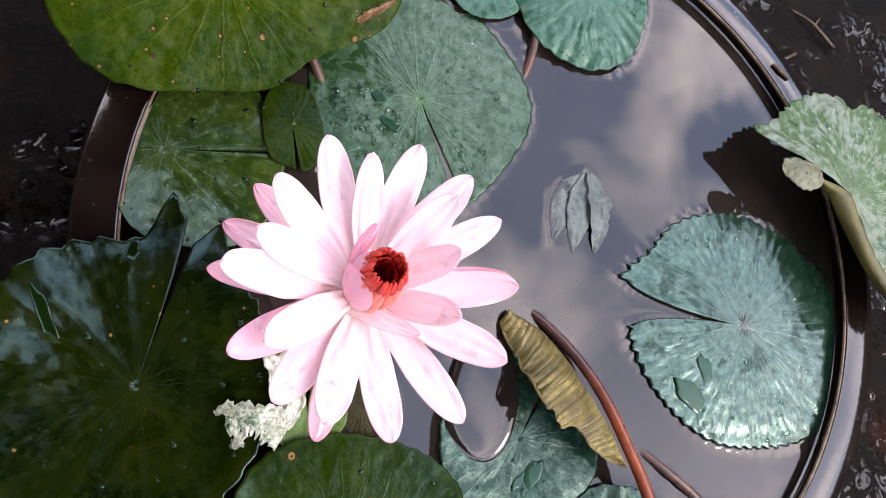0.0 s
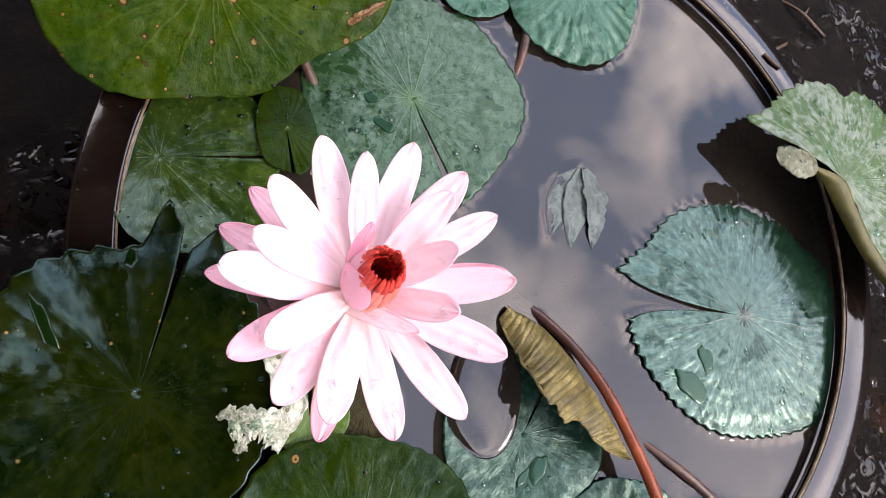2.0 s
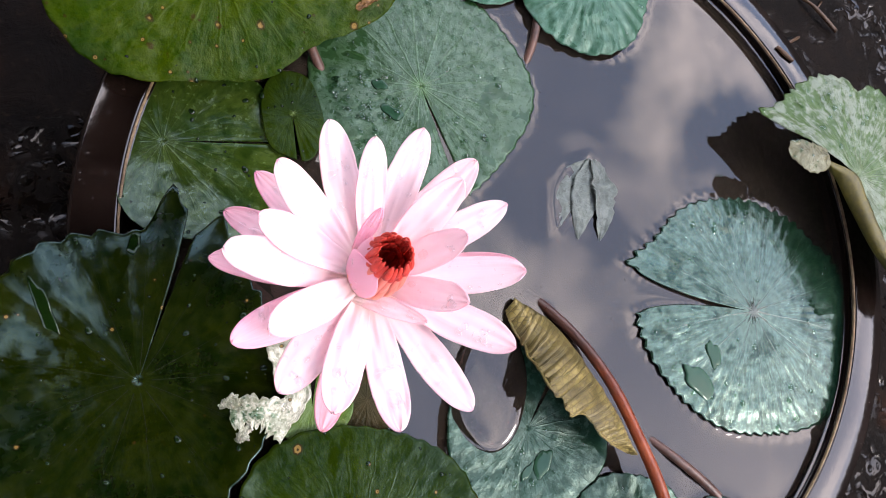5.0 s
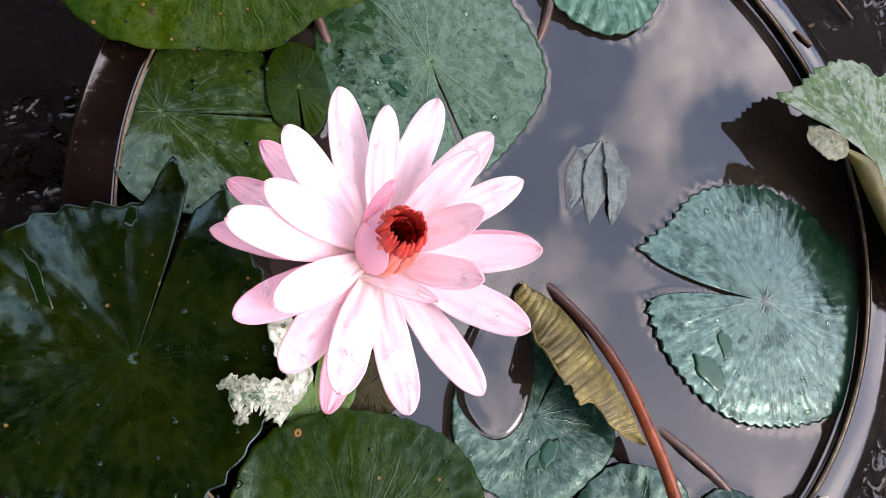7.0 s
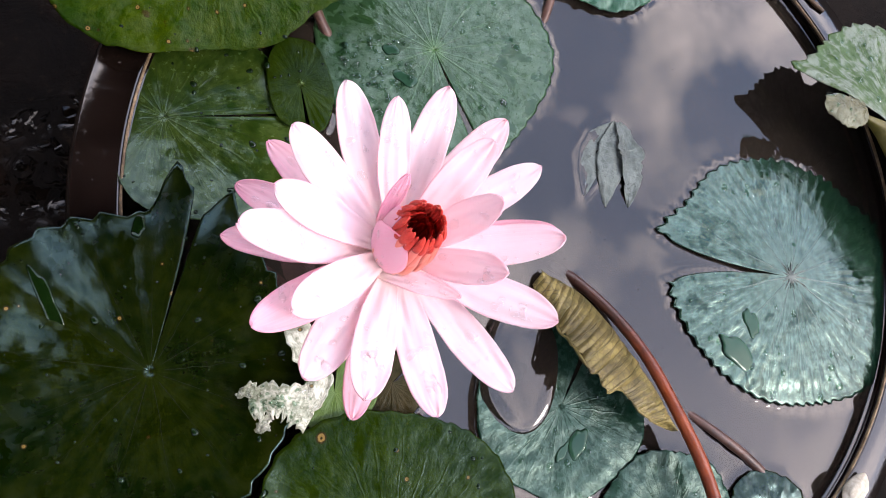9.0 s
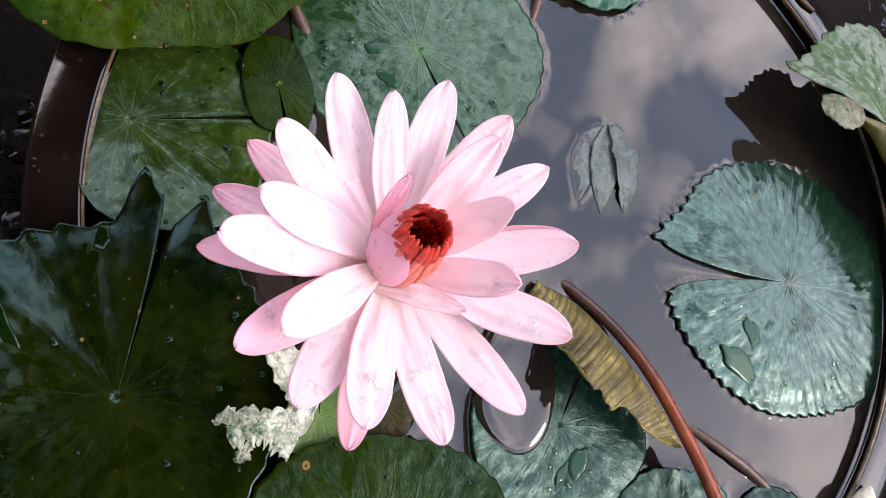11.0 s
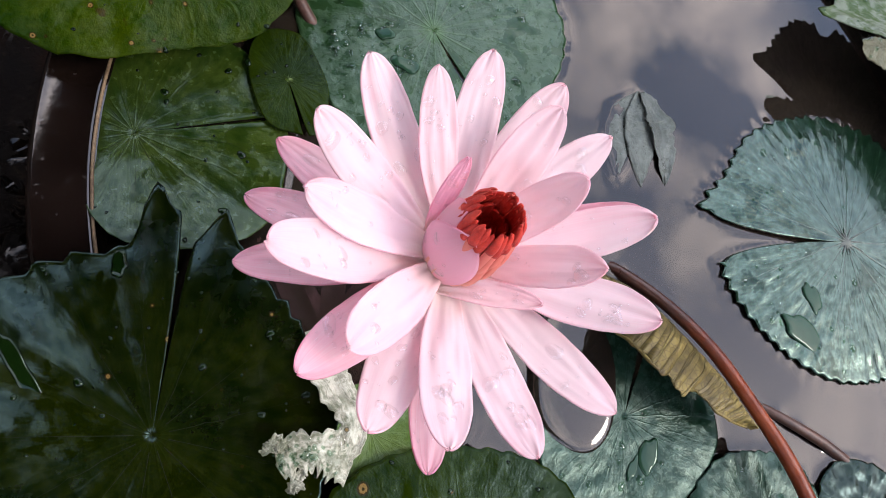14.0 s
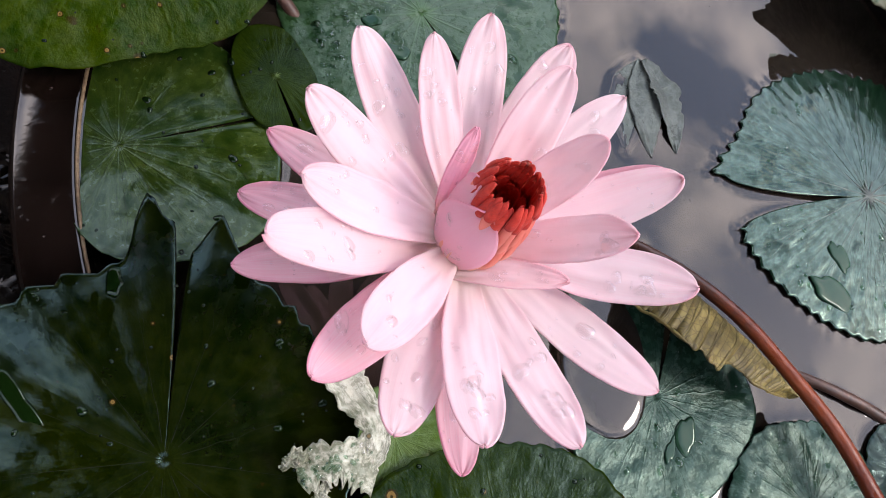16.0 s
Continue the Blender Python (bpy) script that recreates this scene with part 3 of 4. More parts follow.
def smooth_line(points, count):
    """Catmull-Rom through the points."""
    p = np.array([tuple(q) for q in points], float)
    p = np.concatenate([[2 * p[0] - p[1]], p, [2 * p[-1] - p[-2]]])
    t = np.linspace(0, len(p) - 3 - 1e-9, count)
    i, f = t.astype(int), (t % 1)[:, None]
    a, b, c, d = p[i], p[i + 1], p[i + 2], p[i + 3]
    return 0.5 * (2 * b + (c - a) * f + (2 * a - 5 * b + 4 * c - d) * f**2 + (3 * b - a - 3 * c + d) * f**3)


def tube(name, points, wide, material, sides=14, count=48, rough=0.03, seed=2):
    """A round stalk along the points; wide: its radius at the start and the end."""
    line = smooth_line(points, count)
    way = np.gradient(line, axis=0)
    way /= np.linalg.norm(way, axis=1, keepdims=True)
    ref = np.array([0.13, 0.21, 1.0])
    side = np.cross(way, ref)
    side /= np.linalg.norm(side, axis=1, keepdims=True)
    up = np.cross(side, way)
    a = np.linspace(0, 2 * math.pi, sides, endpoint=False)
    rad = np.linspace(wide[0], wide[1], count)
    rad = rad * (1 + rough * ripple(np.arange(count) * 0.35, 0 * rad, 1.0, seed))
    ring = line[:, None] + rad[:, None, None] * (np.cos(a)[None, :, None] * side[:, None] + np.sin(a)[None, :, None] * up[:, None])
    verts = np.concatenate([ring.reshape(-1, 3), line[:1] - way[:1] * wide[0] * 0.4, line[-1:] + way[-1:] * wide[1] * 0.4])
    faces = [*grid_faces(count, sides, 0, True, True)]
    m = count * sides
    faces += [(m, j, (j + 1) % sides) for j in range(sides)]
    faces += [(m + 1, m - sides + (j + 1) % sides, m - sides + j) for j in range(sides)]
    return mesh_of(name, verts, faces, material)


def lathe(name, profile, material, sides=160, closed=False):
    """A ring from a profile of (radius, height)."""
    pr = np.array(profile, float)
    if closed:
        pr = np.concatenate([pr, pr[:1]])
    a = np.linspace(0, 2 * math.pi, sides, endpoint=False)
    p = np.stack([pr[:, 0, None] * np.cos(a), pr[:, 0, None] * np.sin(a), pr[:, 1, None] + 0 * a], -1)
    return mesh_of(name, p.reshape(-1, 3), grid_faces(len(pr), sides, 0, False, True), material)


# ---- the large structure ----
RIM_IN, RIM_OUT, RIM_TOP, FLOOR_Z = 0.262, 0.290, 0.018, -0.13


def ground_sheet():
    """One sheet to the horizon, fine round the basin."""
    near = np.linspace(-0.62, 0.62, 200)
    far = 0.62 + np.geomspace(0.01, 80, 26)
    c = np.r_[-far[::-1], near, far]
    x, y = np.meshgrid(c, c, indexing="ij")
    lump = 0.006 * ripple(x, y, 12, 11) + 0.0018 * ripple(x, y, 40, 12) + 0.0005 * ripple(x, y, 120, 13)
    fade = np.clip(1.5 - np.hypot(x, y), 0, 1)
    z = FLOOR_Z + lump * fade
    p = np.stack([x, y, z], -1)
    tagged(new("ground", mesh_of("ground", p.reshape(-1, 3), grid_faces(len(c), len(c)), M_SOIL)),
           "black wet soil with films of water and clay", "ground", "", "structure")


ground_sheet()

basin = new("basin")
MID = (0.0080, 0.0030)
basin.location = (*MID, FLOOR_Z - 0.004)
tagged(basin, "round dark brown basin with a broad flat rim, full of water", "basin")
H = -FLOOR_Z + 0.004
part("body", lathe("body", [(0.001, 0.0), (0.205, 0.0), (0.226, 0.004), (0.264, H - 0.02), (0.2750, H + 0.003), (0.2722, H + 0.0070), (0.2705, H - 0.004), (0.262, H - 0.05), (0.218, 0.012), (0.001, 0.010)], M_BASIN), basin)
rim_profile = [(0.2726, 0.0068), (0.2728, 0.0098), (0.2734, 0.0107), (0.2745, 0.0109), (0.2860, 0.0106), (0.2978, 0.0103), (0.3002, 0.0090), (0.3012, 0.0050),
               (0.3014, 0.0), (0.3000, -0.0020), (0.2960, -0.0016), (0.2915, 0.0015), (0.2870, 0.0050), (0.2750, 0.0060)]
part("rim", lathe("rim", [(r, H + z) for r, z in rim_profile], M_BASIN, 240, True), basin, "broad flat glossy rim")
lip = [(0.2722 + 0.0009 * math.cos(a), H + 0.0096 + 0.0012 * math.sin(a)) for a in np.linspace(0, 2 * math.pi, 9)[:-1]]
part("inner_lip", lathe("inner_lip", lip, M_LIP, 240, True), basin, "worn tan inner edge of the rim")

# added out of view: slab on a wall and posts, walls all round, blocking sky
BOX_FACES = [(3, 2, 1, 0), (4, 5, 6, 7), (0, 1, 5, 4), (1, 2, 6, 5), (2, 3, 7, 6), (3, 0, 4, 7)]


def slab(name, label, category, x0, y0, z0, x1, y1, z1, material):
    me = mesh_of(name, [(x, y, z) for z in (z0, z1) for x, y in ((x0, y0), (x1, y0), (x1, y1), (x0, y1))], BOX_FACES, material, None, False)
    tagged(new(name, me), label, category, "", "structure")


low = FLOOR_Z - 0.02
# invented slab: keeps overhead sky out of the left leaves' reflections
slab("roof_canopy", "unseen dark slab on a wall and two posts, added to block the sky", "roof", -3.00, -1.30, 2.30, 0.42, 1.50, 2.38, M_BLOCKER)
for x, y in ((0.32, -1.25), (0.32, 1.40)):
    slab("post", "unseen post added to carry the sky-blocking slab", "post", x, y, low, x + 0.06, y + 0.06, 2.298, M_BLOCKER)
# invented walls, their heights set by how much low sky light they stop
slab("wall_south", "unseen plain wall added to cut off the low sky", "wall", -3.0, -2.4, low, 3.4, -2.25, 1.6, M_WALL)
slab("wall_west", "unseen plain wall added to cut off the low sky", "wall", -3.0, -2.25, low, -2.85, 3.4, 2.296, M_WALL)
slab("wall_east", "unseen dark wall added to cut off the low sky", "wall", 3.25, -2.25, low, 3.4, 3.4, 1.75, M_WALL)
slab("wall_north", "unseen dark wall added to cut off the low sky", "wall", -2.85, 3.25, low, 3.25, 3.4, 1.5, M_WALL)

# ---- lily pads ----
lily_leaf("lily_pad", "broad grey-green lily pad beaded with drops, afloat", "soft", (-0.0745, 0.109, 0.0020), M_PAD_A, radius=0.081, notch=-68, gap=2.2,
          teeth=44, tooth=0.018, shape=((5, 40, 0.07), (-60, 12, -0.03)), dome=0.01, crimp=0.00008, wave=0.0010, seed=4, lobes=(0.04, 0.02))
lily_leaf("lily_pad", "grey-green toothed lily pad filmed with water, afloat", "toothed", (0.1845, -0.046, 0.0056), M_PAD, radius=0.0935, notch=172, gap=9.5,
          teeth=58, tooth=0.040, shape=((315, 25, 0.05), (20, 30, 0.04)), lobes=(0.03, 0.17), dome=0.048, tilt=(-0.012, -0.010), crimp=0.00012, wave=0.0006, seed=9, sinus=0.95, hub_mark=M_GREY, edge_up=0.03)
lily_leaf("lily_pad", "small dark green lily pad with a cleft", "small", (-0.1640, 0.0765, 0.0075), M_LOWER, radius=0.026, notch=-78, gap=4, teeth=0, stretch=(1.20, 0.78, 95),
          shape=((-50, 25, 0.12),), wave=0.0008, seed=12, across=24, hub_mark=M_YOUNG)
lily_leaf("lily_pad", "dull green lily pad puckered round a wet crease", "dull", (-0.243, 0.052, 0.0030), M_DIM, radius=0.0725, notch=4, gap=0.8, teeth=30, tooth=0.006,
          shape=((60, 40, 0.05), (-40, 30, 0.1), (180, 70, -0.75)), dome=-0.01, wave=0.0012, seed=15, sinus=0.3, folds=(13, 0.0006, 0.0, 0, 400), bends=((-112, 0.012, 0.014, 15),))
lily_leaf("lily_leaf", "large yellow-green leaf with rusty spots, raised over the rim", "spotted", (-0.213, 0.157, 0.050), M_OLIVE, None, False, radius=0.108, notch=70, gap=4,
          teeth=26, tooth=0.012, shape=((-85, 50, -0.33), (-35, 24, -0.17), (0, 14, 0.08)), bends=((-95, 0.0, 0.06, -8),), tilt=(-0.04, 0.24), dome=0.02, wave=0.0025, seed=21, group="raised leaves",
          )
lily_leaf("lily_leaf", "dark green cupped leaf with a folded cleft, leaning over the rim", "dark", (-0.2465, -0.0965, 0.014), M_DEEP, None, False, radius=0.086, notch=75, gap=2.6, sinus=1.0,
          teeth=36, tooth=0.040, shape=((150, 28, 0.08), (0, 40, -0.06), (-60, 40, -0.03), (66.5, -13, 0.32), (83, -9, 0.36)), dome=-0.09, crimp=0.00005, wave=0.0008, swell=0.0040, seed=31, folds=(11, 0.0022, 0.3, 135, 42), bends=((158, 0.040, 0.030, 8), (79, 0.060, 0.030, 7)),
          lobes=(0.04, -0.10), group="raised leaves")
lily_leaf("lily_pad", "dark green toothed pad beside the flower stalk", "lower", (-0.118, -0.205, 0.012), M_LOWER, None, True, radius=0.080, notch=-60, gap=5,
          teeth=38, tooth=0.016, shape=((30, 25, 0.05), (140, 25, 0.08)), dome=-0.02, crimp=0.0001, wave=0.0006, swell=0.0008, seed=37, bends=((186, 0.052, 0.016, 26),))
lily_leaf("lily_pad", "blue-green pad with a wide pool of rain on it", "sunk", (-0.003, -0.128, 0.0026), M_TEAL, None, True, radius=0.056, notch=60, gap=3,
          teeth=24, tooth=0.008, shape=((200, 40, 0.05), (-40, 30, 0.06)), dome=-0.02, wave=0.0010, seed=41)
lily_leaf("lily_pad", "dark blue-green toothed pad beside the red stalk", "corner", (0.066, -0.206, 0.006), M_TEAL, None, True, radius=0.048, notch=-100, gap=6,
          teeth=26, tooth=0.03, dome=0.03, wave=0.002, seed=43)
lily_leaf("lily_pad", "pale blue-green ribbed pad with a drooping edge", "ribbed", (0.058, 0.212, 0.016), M_RIBBED, None, True, radius=0.062, notch=100, gap=6,
          teeth=26, tooth=0.02, shape=((-20, 25, -0.08), (200, 25, -0.05)), dome=0.16, crimp=0.0006, wave=0.0016, seed=47)
lily_leaf("lily_pad", "small green pad in a gap between larger ones", "far", (-0.022, 0.216, 0.006), M_RIBBED, None, True, radius=0.036, notch=80, gap=5,
          teeth=20, tooth=0.02, dome=0.05, wave=0.0015, seed=49)
pale_leaf = lily_leaf("lily_leaf", "pale mottled leaf folded over the rim, raised above the water", "folded", (0.261, 0.055, 0.046), M_PALE, None, False, radius=0.090, notch=218, gap=71.5,
                      teeth=30, tooth=0.035, outline=((290, 1.02), (301, 1.29), (312, 1.48), (333, 1.6), (360, 1.6), (376, 1.5), (385, 1.37), (393, 1.08), (402, 0.89), (421, 0.90), (432, 0.93), (440, 0.80), (446, 0.92), (459, 0.97), (472, 0.96), (485, 0.93), (493, 0.92), (500, 0.97), (506, 1.06), (507.5, 0.80), (508, 0.60)),
                      bends=((140, 0.015, 0.045, -17),), tilt=(-0.04, 0.0), crimp=0.0003, wave=0.0020, swell=0.0026, seed=53, group="raised leaves")


def lance(name, parent, at, points, width, material, seed, ragged=0.1, fold=0.0, curl=0.0, blunt=0.6):
    """A narrow torn piece of leaf along the points; fold: how far its two halves rise from the midrib."""
    nu, nv = 64, 15
    line = smooth_line(points, nu) - np.array(at)
    way = np.gradient(line, axis=0)
    way /= np.linalg.norm(way, axis=1, keepdims=True)
    side = np.cross((0, 0, 1.0), way)
    side /= np.linalg.norm(side, axis=1, keepdims=True)
    u, v = np.linspace(0, 1, nu)[:, None], np.linspace(-1, 1, nv)[None]
    half = width / 2 * np.clip(np.sin(np.pi * np.clip(u * 0.9 + 0.08, 0, 1)), 0, 1) ** blunt
    half = half * (1 + ragged * (ripple(u * 9, np.sign(v) * 3 + 5, 1, seed) + 0.7 * ripple(u * 27, np.sign(v) * 3 + 5, 1, seed + 1)))
    half = np.maximum(half, 0.0003)
    lift = fold * half * np.abs(v) + curl * half * v + 0.0008 * ripple(u * 6, v * 2, 1, seed + 2) + 0.0004 * ripple(u * 17, v * 5, 1, seed + 3)
    p = line[:, None] - side[:, None] * (half * v)[..., None]
    p[..., 2] += lift
    surf = np.stack([0.2 + 0.8 * np.abs(v) + 0 * u, u * 0.6 + 0 * v, 0 * u * v], -1)
    if np.cross(np.gradient(p, axis=0)[32, 7], np.gradient(p, axis=1)[32, 7])[2] < 0:
        p, surf = p[:, ::-1], surf[:, ::-1]
    ob = part(name, sheet(name, p, surf, 0.0005, material), parent)
    return p + np.array(at), normals_of(p), ob


def strip_between(name, upper, lower, parent, material, label, seed):
    """A curved strip of leaf from one line to another, its lower line scalloped."""
    nu, nv = 60, 12
    at = np.array(parent.location)
    top, low = smooth_line(upper, nu) - at, smooth_line(lower, nu) - at
    u, v = np.linspace(0, 1, nu)[:, None], np.linspace(0, 1, nv)[None]
    p = top[:, None] * (1 - v[..., None]) + low[:, None] * v[..., None]
    p = p + np.array([-0.4, -0.3, 0.5]) * (0.008 * np.sin(np.pi * v) + 0.0009 * np.abs(np.sin(u * 34)) * v + 0.0006 * ripple(u * 9, v * 3, 1, seed))[..., None] * 0.6
    surf = np.stack([0.3 + 0.7 * v + 0 * u, u * 0.4 + 0 * v, 0 * u * v], -1)
    if normals_of(p)[30, 6] @ np.array([-0.4, -0.3, 0.6]) < 0:
        p, surf = p[::-1], surf[::-1]
    part(name, sheet(name, p, surf, 0.0006, material), parent, label)


strip_between("turned_flap", [(0.2330, 0.0672, 0.0440), (0.2576, 0.0559, 0.0470), (0.2664, 0.0360, 0.0460), (0.2764, 0.0128, 0.0450), (0.2931, -0.0177, 0.0440)],
              [(0.2355, 0.0640, 0.0400), (0.2465, 0.0530, 0.0380), (0.2560, 0.0335, 0.0370), (0.2730, -0.0010, 0.0370), (0.2925, -0.0295, 0.0380)], pale_leaf, M_UNDER, "olive underside of the folded part", 5)
BLADES["lobe"] = lance("torn_lobe", pale_leaf, tuple(pale_leaf.location), [(0.2345, 0.0690, 0.0470), (0.2190, 0.0668, 0.0490), (0.1992, 0.0742, 0.0470)], 0.024, M_BROWN, 77, 0.10, -0.25, 0, 0.45)[:2]
tagged(pale_leaf.children[-1], "brown withered lobe beside the fold")

drowned = new("drowned_leaf")
drowned.location = (0.052, 0.038, 0.001)
tagged(drowned, "drowned grey leaf breaking the surface of the water", "leaf", "dying leaves")
D0 = tuple(drowned.location)
BLADES["drowned"] = lance("lobe", drowned, D0, [(0.056, 0.064, 0.0008), (0.040, 0.043, 0.0006), (0.027, 0.012, 0.0)], 0.024, M_GREY, 71, 0.05, 0.0, 0, 1.0)[:2]
lance("lobe", drowned, D0, [(0.057, 0.066, 0.0014), (0.050, 0.038, 0.002), (0.043, 0.004, 0.0002)], 0.022, M_GREY, 72, 0.05, 0.02, 0, 1.0)
lance("lobe", drowned, D0, [(0.059, 0.066, 0.0012), (0.066, 0.038, 0.0016), (0.0605, 0.004, 0.0002)], 0.020, M_GREY, 73, 0.22, 0.25, 0.15, 1.1)
FLOATING.append(np.concatenate([BLADES["drowned"][0][:, 0, :2], BLADES["drowned"][0][:, -1, :2]]))

torn = new("rotting_leaf")
torn.location = (-0.168, -0.112, 0.016)
tagged(torn, "bleached rotting leaf, torn into curling strips", "leaf", "dying leaves")
T0 = tuple(torn.location)
BLADES["torn"] = lance("strip", torn, T0, [(-0.163, -0.126, 0.028), (-0.178, -0.117, 0.034), (-0.196, -0.117, 0.032)], 0.020, M_ROT, 81, 0.42, -0.05, 0, 0.35)[:2]
lance("strip", torn, T0, [(-0.172, -0.060, 0.024), (-0.166, -0.085, 0.028), (-0.158, -0.105, 0.030), (-0.166, -0.124, 0.028)], 0.017, M_ROT, 82, 0.24, 0.05)
lance("strip", torn, T0, [(-0.190, -0.112, 0.033), (-0.1955, -0.109, 0.035), (-0.2020, -0.1125, 0.032)], 0.007, M_ROT, 84, 0.4, 0.2)
lance("strip", torn, T0, [(-0.184, -0.122, 0.032), (-0.1885, -0.128, 0.030), (-0.1925, -0.131, 0.026)], 0.006, M_ROT, 85, 0.4, 0.2)

lily_leaf("lily_leaf", "bright young green leaf under the flower", "young", (-0.147, -0.112, 0.008), M_YOUNG, None, True, radius=0.024, notch=90, gap=6, teeth=0,
          wave=0.002, seed=63, across=20, dome=-0.1)

lily_leaf("lily_pad", "small brown rotting pad awash under the flower", "awash", (-0.1115, -0.1085, 0.0010), M_MUD, None, True, radius=0.022, notch=40, gap=7, teeth=0,
          wave=0.0012, seed=64, across=20, group="dying leaves")
lily_leaf("lily_pad", "dark green toothed pad by the half sunk stalk", "edge", (0.140, -0.212, 0.005), M_DEEP, None, True, radius=0.034, notch=-90, gap=5,
          teeth=16, tooth=0.06, dome=0.03, wave=0.002, seed=67, across=24)
curl = lance("curled_scrap", None, (0, 0, 0), [(-0.128, 0.139, 0.041), (-0.118, 0.146, 0.045), (-0.104, 0.156, 0.046)], 0.006, M_RUST, 91, 0.3, 0.5, 0.3)[2]
tagged(curl, "brown curled tear at a leaf's edge", "leaf scrap", "scraps")

# ---- stalks and litter ----
red = tagged(new("leaf_stalk", tube("leaf_stalk", [(0.004, -0.034, -0.012), (0.0145, -0.046, 0.000), (0.036, -0.070, 0.008), (0.054, -0.100, 0.016), (0.068, -0.135, 0.022),
             (0.080, -0.172, 0.027), (0.088, -0.215, 0.030)], (0.0036, 0.0044), M_STAINED)), "red-brown leaf stalk arching out of the water", "stalk", "stalks")
tagged(new("leaf_stalk", tube("leaf_stalk", [(0.080, -0.128, -0.010), (0.098, -0.143, 0.0005), (0.116, -0.157, 0.003), (0.135, -0.172, 0.001), (0.165, -0.200, -0.006)], (0.0030, 0.0036), M_STEM)),
       "dark brown stalk half sunk in the water", "stalk", "stalks")
tagged(new("leaf_stalk", tube("leaf_stalk", [(0.004, 0.128, -0.008), (0.012, 0.150, 0.002), (0.017, 0.172, 0.004), (0.024, 0.205, -0.004)], (0.003, 0.0034), M_STEM)),
       "brown stalk beside the ribbed pad", "stalk", "stalks")
tagged(new("leaf_stalk", tube("leaf_stalk", [(-0.140, 0.108, -0.006), (-0.152, 0.124, 0.008), (-0.165, 0.142, 0.030), (-0.19, 0.150, 0.045)], (0.0035, 0.0032), M_STEM)),
       "brown stalk of the spotted leaf", "stalk", "stalks")


def dry_leaf():
    """A dead leaf rolled along the red stalk: a ribbed, scalloped strip that slopes to the water."""
    line = smooth_line([(-0.010, -0.040, 0.002), (0.016, -0.058, 0.007), (0.038, -0.088, 0.013), (0.055, -0.120, 0.019), (0.064, -0.146, 0.022)], 120)
    u = np.linspace(0, 1, 120)[:, None]
    v = np.linspace(0, 1, 26)[None]
    way = np.gradient(line, axis=0)
    way /= np.linalg.norm(way, axis=1, keepdims=True)
    out = np.stack([way[:, 1], -way[:, 0], 0 * way[:, 0]], 1)
    wide = 0.003 + 0.038 * np.sin(np.pi * np.clip(u * 0.93 + 0.04, 0, 1)) ** 0.75
    wide = wide * (1 - 0.26 * (0.5 + 0.5 * np.tanh((u - 0.62) / 0.012))) * (1 + 0.10 * np.abs(np.sin(u * 30 + 2 * ripple(u * 5, 0 * u, 1, 21))) ** 0.7 + 0.05 * ripple(u * 40, 0 * u, 1, 22)) * np.clip((1.02 - u) / 0.14, 0, 1) ** 0.6
    rib = 0.0008 * np.abs(np.sin(u * 52 + 0.6 * v + 2.2 * ripple(u * 4, v * 1.5, 2, 3))) ** 0.6 * np.sin(np.pi * np.clip(v * 0.85 + 0.15, 0, 1)) + 0.0011 * ripple(u * 9, v * 3, 2, 8)
    rise = np.interp(u, (0, 0.4, 1), (0.1, 0.75, 0.55))
    off = wide * (v - 0.12 * np.sin(np.pi * v))
    lift = wide * rise * v + 0.005 * np.sin(np.pi * v) + rib
    p = line[:, None] + out[:, None] * off[..., None]
    p[..., 2] += lift
    surf = np.stack([u + 0 * v, v + 0 * u, 0 * u * v], -1)
    at = line[60]
    ob = new("dry_leaf")
    ob.location = at
    tagged(ob, "dead olive-yellow leaf, ribbed and rolled along a stalk", "leaf", "dying leaves")
    turned = np.cross(way[60], out[60])[2] < 0
    part("blade", sheet("blade", (p - at)[::-1] if turned else p - at, surf[::-1] if turned else surf, 0.0006, M_DRY), ob)
    some = np.random.RandomState(6)
    for i in range(9, 112, 4):
        i += some.randint(-2, 3)
        rows = np.clip(i - np.linspace(0, some.randint(2, 5), 9).astype(int), 0, 119)
        cols = np.linspace(1, 25, 9).astype(int)
        part("rib", tube("rib", [p[a, c] - at + (0, 0, 0.0003) for a, c in zip(rows, cols)], (0.00034, 0.00016), M_RIB, 6, 20, 0.2, i), ob)
    part("rolled_edge", tube("rolled_edge", [p[a, 25] - at for a in range(4, 117, 8)], (0.0009, 0.0007), M_DRY, 8, 60, 0.4, 5), ob, "curled brown edge")


dry_leaf()


def scrap(at, size, turn, seed, material, name, label, category, flat=0.5):
    """A lumpy little thing: a pebble or a scrap, from a dented ball."""
    bm = bmesh.new()
    bmesh.ops.create_icosphere(bm, subdivisions=4, radius=1)
    for v in bm.verts:
        d = 1 + 0.22 * noise.noise(v.co * 1.4 + Vector((seed, 0, 0))) + 0.08 * noise.noise(v.co * 4.5 + Vector((0, seed, 0)))
        v.co = Vector((v.co.x * size[0], v.co.y * size[1], v.co.z * size[2])) * d
    me = bpy.data.meshes.new(name)
    bm.to_mesh(me)
    bm.free()
    me.materials.append(material)
    me.polygons.foreach_set("use_smooth", np.full(len(me.polygons), True))
    ob = new(name, me)
    ob.matrix_world = pose(*at, 0, 0, turn)
    return tagged(ob, label, category)


